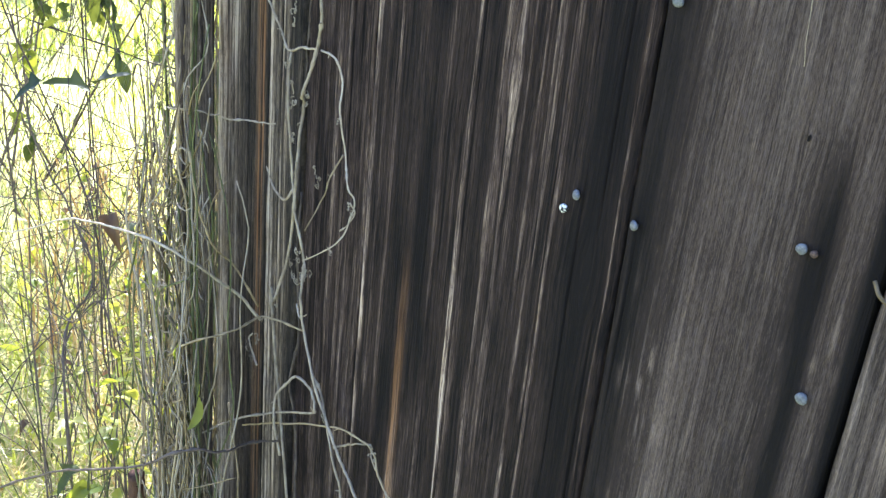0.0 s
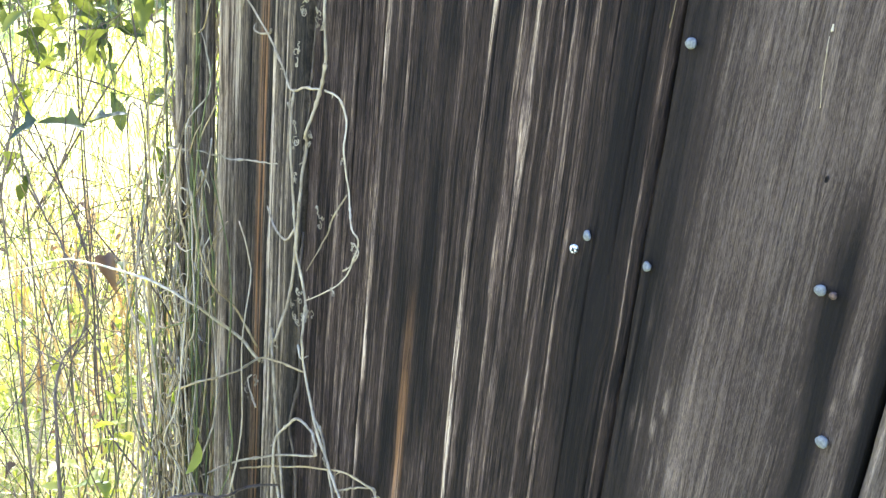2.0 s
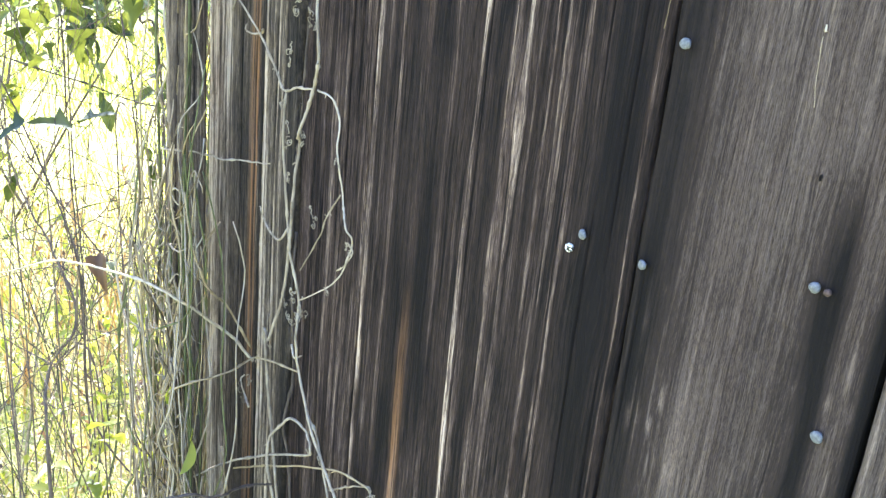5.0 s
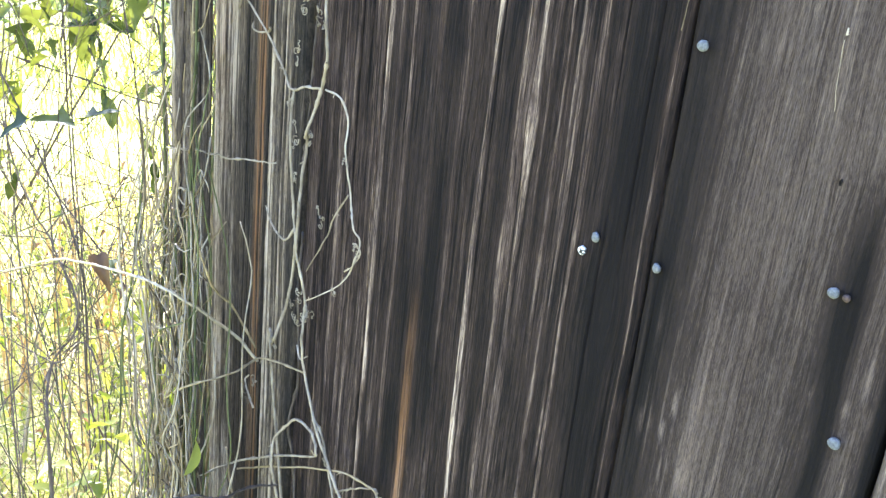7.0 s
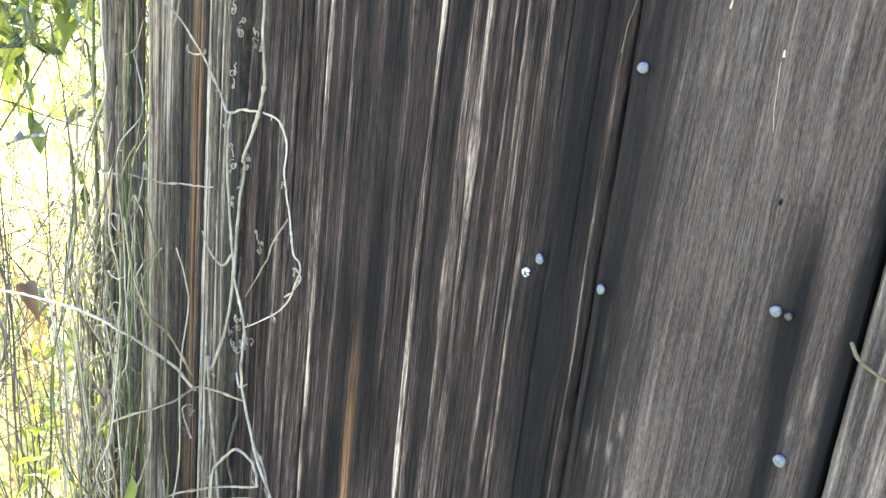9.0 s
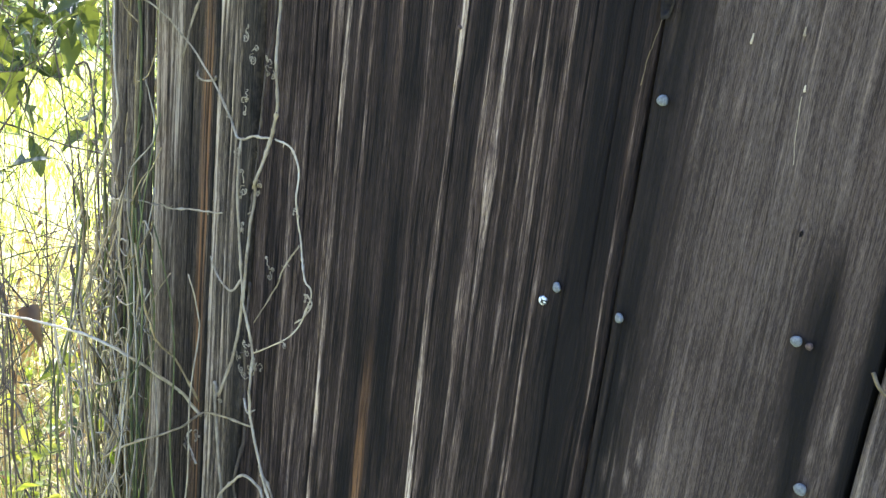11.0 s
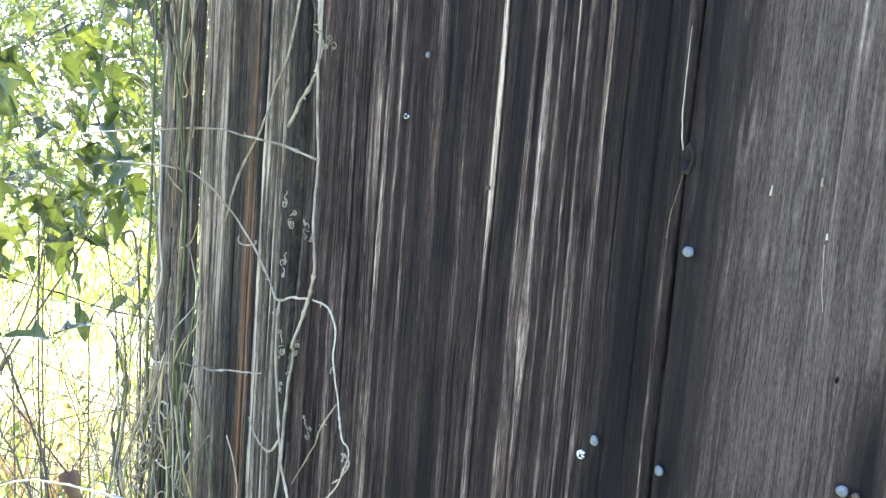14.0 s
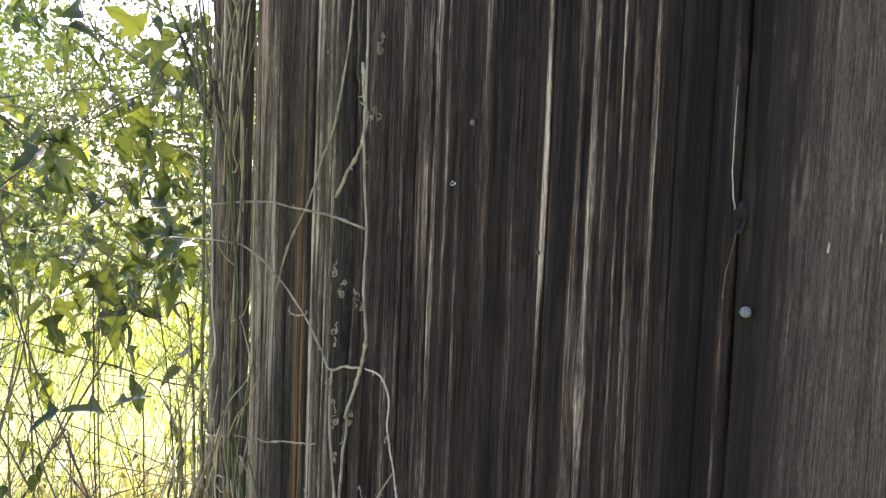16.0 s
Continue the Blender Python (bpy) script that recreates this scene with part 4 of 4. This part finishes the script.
def bramble(u, label, stems, leaves, high, leafy, meshes, thick=0.0013, spread=0.16, shift=0.0):
    """A bush of thin stems that arch across one another, with leaves hanging from them."""
    base = tuple(spot(u, 0, 0))
    ob = thing("bramble_bush", base, label, "bush", "brambles past the wall's end")
    wide = spread * (1.04 + u)
    lines = []
    for k in range(stems):
        v0, v1 = shift + rng.normal(0, wide * 1.7), shift + rng.normal(0, wide * 1.7)
        u0, u1 = u + rng.normal(0, 0.14), u + rng.normal(0, 0.16)
        tall = high * rng.uniform(0.6, 1.12)
        arch = rng.normal(0, 0.16)
        pts = []
        for s in np.linspace(0, 1, 8):
            q = spot(u0 + (u1 - u0) * s, v0 + (v1 - v0) * s + arch * math.sin(math.pi * s) + 0.22 * np.sign(arch) * max(0, s - 0.75), tall * (s - 0.35 * max(0, s - 0.6) ** 1.5))
            pts.append(q + rng.normal(0, 0.024, 3) * (s > 0))
        pts = [q + np.array((min(0.0, -0.49 - q[0]), 0, 0)) * (q[1] > 0.70) for q in pts]
        m = (BROWN_STEM, DARK_STEM, GREEN_STEM, DARK_STEM, BROWN_STEM)[int(rng.integers(0, 5))]
        r = thick * rng.uniform(0.55, 1.3)
        stem = under(part("stem", tube(pts, r, r * 0.45, 6, 5, 0.003, 3), m, ob), base)
        line = smooth_path(pts, 6)
        lines.append((stem, line))
        for j in range(11):  # side twigs, most of them high up
            i = int(rng.integers(len(line) // (3 if j < 3 else 2), len(line) - 2))
            e = line[i] + np.array((rng.normal(0, 0.07), rng.normal(0, 0.05), rng.normal(0.0, 0.06))) * (1.6 if j < 5 else 0.8)
            if e[0] > -0.49 and e[1] > 0.7:
                e[0] = -0.49
            mid = (line[i] + e) / 2 + rng.normal(0, 0.015, 3)
            part("twig", tube([line[i], mid, e], r * 0.55, r * 0.3, 4, 4, 0.001), m, stem)
            lines.append((stem, np.array([line[i], mid, e, e])))
    borne = [0] * len(lines)
    for k in range(leaves):
        for _ in range(60):
            pick = int(rng.integers(0, len(lines)))
            stem, line = lines[pick]
            q = line[int(rng.integers(0, len(line)))]
            if borne[pick] < (4 if len(line) < 6 else 12) and leafy[0] < q[2] < leafy[1] and q[0] < 0.40 - (q[1] - 0.316) / 0.536:
                break
        else:
            continue
        borne[pick] += 1
        q = q + rng.normal(0, 0.010, 3)
        put_leaf(meshes[int(rng.integers(0, len(meshes)))], q, stem, (0, 0, 0), rng.uniform(0, 6.28), rng.normal(0.6, 0.6), rng.normal(0, 0.6), rng.uniform(0.45, 1.3))
    return ob


bramble(0.12, "arching bramble with dark green leaves beside the pole", 4, 60, 2.1, (1.26, 2.0), LEAVES, spread=0.10, shift=-0.12)
bramble(0.30, "leafy bramble with hanging dark green leaves", 5, 120, 2.15, (1.28, 2.05), LEAVES)
bramble(0.55, "leafy bramble with hanging green leaves", 6, 220, 2.2, (1.22, 2.1), LEAVES)
bramble(0.85, "dense leafy bramble in the sun", 8, 340, 2.3, (1.15, 2.2), LEAVES)
bramble(1.15, "dense leafy bramble in the sun", 9, 390, 2.35, (1.08, 2.3), LEAVES + YOUNG[:1])
bramble(1.50, "dense leafy bramble in the sun", 10, 430, 2.4, (1.02, 2.35), LEAVES + YOUNG)
bramble(2.1, "tall dense leafy bramble in the sun", 9, 420, 2.5, (1.0, 2.45), LEAVES + YOUNG)
bramble(2.8, "tall dense leafy bramble in the sun", 9, 420, 2.6, (0.95, 2.55), LEAVES + YOUNG)
bramble(0.15, "low bramble with young bright green leaves", 3, 90, 0.90, (0.5, 0.86), YOUNG)
bramble(0.55, "low bramble with sparse young leaves", 3, 100, 0.88, (0.3, 0.8), YOUNG + LEAVES[:1])
bramble(1.00, "low bramble with sparse young leaves", 4, 110, 1.0, (0.2, 0.95), YOUNG)
bramble(0.40, "leafy low bramble with young green leaves", 3, 36, 1.4, (1.12, 1.35), YOUNG + LEAVES)
bramble(1.50, "low bramble with sparse young leaves", 4, 150, 1.0, (0.1, 0.9), YOUNG)
bramble(0.50, "leafy bramble with bright young leaves", 3, 40, 1.42, (1.2, 1.4), YOUNG + LEAVES, spread=0.05, shift=-0.20)
bramble(0.95, "leafy bramble with bright young leaves", 4, 60, 1.45, (1.2, 1.42), YOUNG + LEAVES, spread=0.05, shift=-0.26)
bramble(1.45, "leafy bramble with bright young leaves", 4, 80, 1.5, (1.18, 1.45), YOUNG + LEAVES, spread=0.06, shift=-0.32)
bramble(0.25, "twiggy bramble with few leaves", 7, 70, 1.75, (1.25, 1.7), LEAVES, 0.0009, 0.12)
bramble(0.70, "twiggy bramble with few leaves", 7, 120, 1.8, (1.22, 1.75), LEAVES, 0.0009, 0.14)
bramble(0.35, "thin bramble stems with few withered leaves", 2, 6, 1.45, (0.5, 1.2), WITHERED + YOUNG[:1] + YOUNG[:1], 0.0011)
bramble(0.75, "thin bramble stems with few withered leaves", 2, 6, 1.4, (0.5, 1.2), WITHERED + YOUNG[:1] + YOUNG[:1], 0.0011)

# canes that cross the gap
for k in range(34):
    u = rng.uniform(0.05, 1.3)
    wide = 0.30 * (1.04 + u)
    sign = 1 if k % 3 else -1
    z0, z1 = rng.uniform(0.35, 1.6), rng.uniform(0.35, 1.75)
    a, b = spot(u + rng.normal(0, 0.08), -wide * sign, z0), spot(u + rng.normal(0, 0.15), wide * sign, z1)
    foot = spot(u, -wide * 1.25 * sign, 0)
    pts = [foot, foot + (a - foot) * (0.6, 0.6, 0.75)] + [a + (b - a) * t + np.array((0, 0, (0.16 + 0.05 * math.sin(k)) * math.sin(math.pi * t))) + rng.normal(0, 0.012, 3) for t in (0.0, 0.2, 0.4, 0.6, 0.8, 1.0)]
    pts = [q + np.array((min(0.0, -0.49 - q[0]), 0, 0)) * (q[1] > 0.68) for q in pts]
    base = tuple(foot)
    ob = thing("bramble_cane", base, "thin arching brown bramble cane with few young leaves", "cane", "canes past the wall's end")
    m = (BROWN_STEM, DARK_STEM, DARK_STEM, GREEN_STEM)[k % 4]
    r = rng.uniform(0.0008, 0.0016)
    stem = under(part("stem", tube(pts, r * 1.2, r * 0.5, 7, 5, 0.002, 4), m, ob), base)
    line = smooth_path(pts, 7)
    for j in range(11):
        i = int(rng.integers(12, len(line) - 1))
        e = line[i] + rng.normal(0, 0.085, 3)
        e[0] = min(e[0], 0.42 - (e[1] - 0.316) / 0.536)
        part("twig", tube([line[i], (line[i] + e) / 2 + rng.normal(0, 0.008, 3), e], r * 0.5, r * 0.3, 4, 4, 0.0008), m, stem)
        if j < 4:
            put_leaf((YOUNG + LEAVES)[int(rng.integers(0, 7))], e, stem, (0, 0, 0), rng.uniform(0, 6.28), rng.normal(0.7, 0.5), rng.normal(0, 0.5), rng.uniform(0.5, 1.1))

# bare dark stems that lean away from the pole's foot
for k in range(15):
    u = rng.uniform(0.0, 0.75)
    v0 = rng.uniform(-0.34, 0.08) * (1 + u)
    lean = rng.normal(0.12, 0.34) * (0.9 + u)
    tall = rng.uniform(1.35, 2.1)
    foot = spot(u, v0, -0.02)
    pts = [spot(u + 0.05 * math.sin(3 * s + k), v0 - lean * s ** 1.7 + 0.05 * math.sin(5 * s + 2 * k), tall * s) + rng.normal(0, 0.014, 3) * (s > 0) for s in np.linspace(0, 1, 9)]
    pts = [q + np.array((min(0.0, -0.49 - q[0]), 0, 0)) * (q[1] > 0.70) for q in pts]
    base = tuple(foot)
    ob = thing("bramble_cane", base, "bare dark bramble cane leaning away from the pole", "cane", "canes past the wall's end")
    m = (DARK_STEM, BROWN_STEM, DARK_STEM, GREEN_STEM)[k % 4]
    r = rng.uniform(0.0007, 0.0015)
    stem = under(part("stem", tube(pts, r * 1.3, r * 0.5, 7, 5, 0.0015, 4), m, ob), base)
    line = smooth_path(pts, 7)
    for j in range(16):
        i = int(rng.integers(14, len(line) - 1))
        e = line[i] + rng.normal(0, 0.09, 3)
        e[0] = min(e[0], 0.42 - (e[1] - 0.316) / 0.536)
        mid = (line[i] + e) / 2 + rng.normal(0, 0.01, 3)
        e[0], mid[0] = min(e[0], -0.40), min(mid[0], -0.40)
        part("twig", tube([line[i], mid, e], r * 0.5, r * 0.3, 4, 4, 0.0008), m, stem)
        if j < 4 and e[2] > 1.12:
            put_leaf(LEAVES[int(rng.integers(0, 5))], e, stem, (0, 0, 0), rng.uniform(0, 6.28), rng.normal(0.8, 0.5), rng.normal(0, 0.5), rng.uniform(0.5, 1.0))

# long dark canes that stand out before the brighter growth
for course, m, r in (
        ([(-0.62, 0.72, -0.03), (-0.60, 0.70, 0.67), (-0.65, 0.72, 0.81), (-0.65, 0.76, 0.88), (-0.69, 0.75, 0.96), (-0.75, 0.73, 1.04), (-0.82, 0.72, 1.17)], DARK_STEM, 0.0020),
        ([(-0.46, 0.78, -0.03), (-0.44, 0.76, 0.74), (-0.48, 0.78, 0.86), (-0.52, 0.80, 0.97), (-0.55, 0.80, 1.04), (-0.56, 0.81, 1.09), (-0.60, 0.82, 1.20), (-0.64, 0.82, 1.30)], DARK_STEM, 0.0016),
        ([(-0.58, 0.77, -0.03), (-0.55, 0.75, 0.82), (-0.61, 0.71, 0.85), (-0.66, 0.66, 0.88)], DARK_STEM, 0.0012),
        ([(-0.68, 0.78, -0.03), (-0.65, 0.76, 0.88), (-0.64, 0.79, 0.92), (-0.63, 0.84, 0.98)], BROWN_STEM, 0.0012),
        ([(-0.48, 0.83, -0.03), (-0.45, 0.81, 1.43), (-0.47, 0.80, 1.50), (-0.49, 0.79, 1.56), (-0.51, 0.77, 1.63)], DARK_STEM, 0.0024),
        ([(-0.50, 0.84, -0.03), (-0.48, 0.82, 1.37), (-0.49, 0.82, 1.47), (-0.51, 0.81, 1.56), (-0.52, 0.81, 1.63)], GREEN_STEM, 0.0018),
        ([(-0.66, 0.91, -0.03), (-0.63, 0.89, 1.50), (-0.66, 0.86, 1.54), (-0.70, 0.82, 1.58), (-0.76, 0.76, 1.63)], DARK_STEM, 0.0017),
        ([(-0.73, 0.93, -0.03), (-0.71, 0.91, 1.13), (-0.74, 0.89, 1.27), (-0.78, 0.87, 1.42), (-0.81, 0.84, 1.52), (-0.83, 0.83, 1.59), (-0.85, 0.81, 1.66)], DARK_STEM, 0.0018),
        ([(-0.93, 0.84, -0.03), (-0.91, 0.82, 0.96), (-0.93, 0.80, 1.03), (-0.96, 0.78, 1.11), (-0.99, 0.76, 1.22)], DARK_STEM, 0.0015)):
    base = (course[0][0], course[0][1], 0)
    ob = thing("bramble_cane", base, "long knotty dark bramble cane beside the pole", "cane", "canes past the wall's end")
    stem = under(part("stem", tube(course, r, r * 0.55, 9, 6, 0.0014, 7), m, ob), base)
    line = smooth_path(course, 9)
    for j in range(9):
        i = int(rng.integers(12, len(line) - 1))
        e = line[i] + rng.normal(0, 0.06, 3) * (1, 0.5, 1)
        part("twig", tube([line[i], (line[i] + e) / 2 + rng.normal(0, 0.012, 3), e], r * 0.5, r * 0.25, 5, 5, 0.0008), m, stem)

# leaves that hang alone before the tangle, and a spray of narrow dark leaves
put_leaf(YOUNG[0], (-0.215, 0.705, 0.945), tangle, tangle_base, 2.6, 1.35, 1.15, 1.15)
put_leaf(YOUNG[0], (-0.245, 0.70, 0.99), tangle, tangle_base, 3.4, 1.1, -0.4, 0.7)
put_leaf(YOUNG[1], (-0.40, 0.70, 0.905), tangle, tangle_base, 2.9, 0.45, 0.2, 1.5)
put_leaf(YOUNG[1], (-0.43, 0.71, 0.85), tangle, tangle_base, 3.6, 0.3, 0.4, 1.3)
put_leaf(YOUNG[0], (-0.39, 0.70, 0.86), tangle, tangle_base, 2.4, 0.5, -0.3, 1.0)
for k, (px, py, pz, count) in enumerate(((-0.766, 0.851, 1.156, 9), (-0.816, 0.861, 1.226, 7), (-0.886, 0.791, 1.186, 6), (-0.856, 0.751, 1.016, 4), (-0.716, 0.901, 1.056, 4))):
    spray_base = (px - 0.10, py + 0.02, 0)
    spray = thing("bramble_cane", spray_base, "arching cane with a spray of narrow dark green leaves", "cane", "canes past the wall's end")
    course = [(px - 0.10, py + 0.02, -0.03), (px - 0.14, py + 0.02, pz * 0.6), (px - 0.13, py, pz + 0.03), (px - 0.07, py, pz + 0.06), (px, py, pz)]
    stem = under(part("stem", tube(course, 0.0016, 0.0007, 8, 5, 0.002, 4), DARK_STEM, spray), spray_base)
    line = smooth_path(course, 8)
    for j in range(count):
        at = line[len(line) - 1 - int(j * 1.6)] + rng.normal(0, 0.003, 3)
        put_leaf(LEAVES[(0, 3, 0, 2)[j % 4]], at, stem, (0, 0, 0), 2.3 * j + k, rng.uniform(0.5, 1.3), rng.normal(0, 0.4), rng.uniform(0.75, 1.15))

# young shoots with broad pale leaves beside the tangle
for k, (px, py, tall) in enumerate(((-0.51, 0.70, 0.80), (-0.56, 0.74, 0.73), (-0.62, 0.70, 0.68), (-0.68, 0.80, 0.74), (-0.60, 0.86, 0.83), (-0.80, 0.86, 0.70))):
    base = (px, py, 0)
    shoot = thing("young_shoot", base, "young shoot with broad bright yellow-green leaves", "weed", "young shoots past the wall's end")
    line = [(px, py, -0.03), (px + 0.02 * math.sin(k), py + 0.01, tall * 0.45), (px - 0.02, py, tall * 0.8), (px - 0.01 + 0.02 * math.cos(2 * k), py + 0.02, tall)]
    stem = under(part("stem", tube(line, 0.0016, 0.0008, 7, 5, 0.0012, 3), GREEN_STEM, shoot), base)
    course = smooth_path(line, 7)
    for j in range(11):
        at = course[int(rng.integers(10, len(course)))] + rng.normal(0, 0.004, 3)
        put_leaf(YOUNG[(0, 1, 1)[j % 3]], at, stem, (0, 0, 0), 2.4 * j + k, rng.normal(0.15, 0.3), rng.normal(0, 0.4), rng.uniform(0.8, 1.5))

# low sunlit weeds
for k, (u, v, tall, spread) in enumerate(((0.75, 0.12, 0.62, 0.22), (1.05, -0.22, 0.60, 0.25), (1.5, 0.18, 0.52, 0.3), (1.9, -0.25, 0.48, 0.34), (2.5, 0.25, 0.42, 0.4), (2.9, -0.35, 0.40, 0.45))):
    base = tuple(spot(u, v, 0))
    weed = thing("leafy_weed", base, "low yellow-green leafy weed in the sun", "weed", "low weeds past the wall's end")
    for j in range(14):
        p = spot(u + rng.normal(0, spread * 0.6), v + rng.normal(0, spread * 0.5), -0.03)
        q = p + np.array((rng.normal(0, 0.08), rng.normal(0, 0.08), tall * rng.uniform(0.6, 1.15)))
        stem = under(part("stem", tube([p, (p + q) / 2 + rng.normal(0, 0.02, 3), q], 0.0022, 0.001, 5, 5, 0.002, 2), (TAN_STEM, GREEN_STEM, STRAW)[j % 3], weed), base)
        for i in range(7):
            at = p + (q - p) * rng.uniform(0.25, 1.0) + rng.normal(0, 0.015, 3)
            put_leaf((YOUNG + YOUNG + WITHERED)[int(rng.integers(0, 5))], at, stem, (0, 0, 0), rng.uniform(0, 6.28), rng.normal(0.3, 0.5), rng.normal(0, 0.5), rng.uniform(0.5, 1.3))

# a broken stake and dry weeds low beside the wall
stake_base = (-0.372, 0.70, 0)
stake = thing("wooden_stake", stake_base, "broken brown wooden stake among dry vines", "stake")
under(part("shaft", tube([(-0.372, 0.705, -0.03), (-0.371, 0.702, 0.4), (-0.366, 0.70, 0.738), (-0.364, 0.70, 0.752)], 0.011, 0.0085, 6, 9, 0.0006), STAKE, stake), stake_base)

for k, (u, v, tall) in enumerate(((1.55, -0.36, 0.62), (1.75, -0.20, 0.58), (2.1, -0.30, 0.55))):
    base = tuple(spot(u, v, 0))
    weed = thing("dry_weed", base, "tall straw-coloured dry weed stalks in the sun", "weed", "dry weeds in the meadow")
    for j in range(7):
        p = spot(u + rng.normal(0, 0.05), v + rng.normal(0, 0.04), -0.03)
        d = rng.normal(0, 0.08, 2)
        pts = [p, p + np.array((d[0] * 0.3, d[1] * 0.3, tall * 0.4)), p + np.array((d[0], d[1], tall * rng.uniform(0.7, 1.05)))]
        under(part("stalk", tube(pts, 0.0035, 0.0018, 6, 5, 0.004, 4), STRAW, weed), base)

# ---- grass ----
def blades(count, u_range, v_half, tall, wide, seed, material=GRASS, lean=0.6):
    g = np.random.default_rng(seed)
    u = u_range[0] + (u_range[1] - u_range[0]) * g.random(count) ** 1.4
    v = g.normal(0, 1, count) * (v_half * (0.35 + u / u_range[1]))
    p = START + AWAY * u[:, None] + ACROSS * v[:, None]
    p[:, 2] = -0.03
    h = tall * g.uniform(0.4, 1.2, count)
    a = g.uniform(0, 2 * np.pi, count)
    side = np.stack([np.cos(a), np.sin(a), a * 0], -1) * (wide * g.uniform(0.6, 1.4, count) * (1 + u * 0.12))[:, None]
    bow = g.normal(0, lean, (count, 2)) * h[:, None]
    mid = p + np.stack([bow[:, 0] * 0.3, bow[:, 1] * 0.3, h * 0.6], -1)
    tip = p + np.stack([bow[:, 0], bow[:, 1], h], -1)
    pts = np.stack([p - side, p + side, mid + side * 0.7, mid - side * 0.7, tip], 1).reshape(-1, 3)
    b = np.arange(count) * 5
    faces = np.stack([b, b + 1, b + 2, b + 3], -1).tolist() + np.stack([b + 3, b + 2, b + 4], -1).tolist()
    me = bpy.data.meshes.new("grass")
    me.from_pydata(pts.tolist(), [], faces)
    me.materials.append(material)
    return me


tagged(new("grass", blades(9000, (0.3, 9.0), 1.1, 0.13, 0.0028, 3)), "sunlit yellow-green meadow grass", "grass", kind="stuff")
tagged(new("grass", blades(6000, (0.3, 3.6), 0.5, 0.15, 0.0018, 5, DRY_GRASS, 1.6)), "thin straw-coloured dry grass among weeds", "grass", kind="stuff")
tagged(new("grass", blades(2500, (6.0, 26.0), 2.6, 0.16, 0.008, 4)), "sunlit pale meadow grass further off", "grass", kind="stuff")


# ---- shrubs and trees behind ----
def crown_mesh(centre, size, clumps, per, leaf, seed):
    g = np.random.default_rng(seed)
    c = g.normal(0, 0.42, (clumps, 3))
    c /= np.maximum(1, np.linalg.norm(c, axis=1)[:, None])
    c = np.array(centre) + c * np.array(size)
    p = (c[:, None] + g.normal(0, 0.085, (clumps, per, 3)) * np.array(size)).reshape(-1, 3)
    k = len(p)
    d = g.normal(0, 1, (k, 3)) - np.array((0, 0, 0.4))
    d /= np.linalg.norm(d, axis=1)[:, None]
    s = np.cross(d, g.normal(0, 1, (k, 3)))
    s /= np.linalg.norm(s, axis=1)[:, None] + 1e-6
    size_ = (leaf * g.uniform(0.5, 1.3, k))[:, None]
    fold = np.cross(d, s) * size_ * 0.12
    pts = np.stack([p, p + (d * 0.45 + s * 0.28) * size_ + fold, p + d * size_, p + (d * 0.45 - s * 0.28) * size_ + fold], 1).reshape(-1, 3)
    b = np.arange(k) * 4
    me = bpy.data.meshes.new("crown")
    me.from_pydata(pts.tolist(), [], np.stack([b, b + 1, b + 2], -1).tolist() + np.stack([b, b + 2, b + 3], -1).tolist())
    me.materials.append(FAR_LEAF)
    return me


def shrub(name, u, v, tall, spread, clumps, per, leaf, seed, label, category, low=0.35):
    base = tuple(spot(u, v, 0))
    ob = thing(name, base, label, category, category + "s behind the wall")
    g = np.random.default_rng(seed)
    for k in range(6):
        e = spot(u, v, 0) + np.array((g.normal(0, spread * 0.5), g.normal(0, spread * 0.5), tall * g.uniform(0.6, 0.95)))
        s0 = spot(u, v, -0.05) + np.array((g.normal(0, 0.04 * tall), g.normal(0, 0.04 * tall), 0))
        mid = (s0 + e) / 2 + g.normal(0, 0.06 * tall, 3)
        under(part("limb", tube([s0, mid, e], 0.0035 * tall, 0.0012 * tall, 6, 6, 0.01), BROWN_STEM, ob), base)
    crown = part("crown", crown_mesh(spot(u, v, tall * (0.5 + low / 2)), (spread, spread, tall * (1 - low) * 0.75), clumps, per, leaf, seed + 1), None, ob)
    under(crown, base)
    return ob


for k, (u, v, tall, spread) in enumerate(((3.2, -0.7, 1.75, 0.8), (3.4, 0.6, 1.8, 0.8), (5.2, 1.6, 2.2, 1.1), (5.6, -1.9, 2.3, 1.2), (9.2, -1.6, 2.6, 1.3), (9.6, 0.7, 2.4, 1.2), (10.2, 3.0, 2.8, 1.5))):
    shrub("shrub", u, v, tall, spread, 75, 34, 0.045, 500 + 7 * k, "sunlit yellow-green leafy shrub with thin stems", "shrub", 0.62)
for k, (u, v, tall, spread) in enumerate(((14, -3.5, 3.6, 2.2), (15, 1.0, 3.9, 2.4), (14, 5.0, 3.7, 2.3), (20, -8, 5.4, 3.2), (21, -2.5, 5.0, 3.0), (22, 4, 5.6, 3.2), (20, 10, 5.4, 3.0))):
    shrub("tree", u, v, tall, spread, 85, 60, 0.15, 600 + 7 * k, "sunlit leafy tree at the meadow's edge", "tree", 0.25)
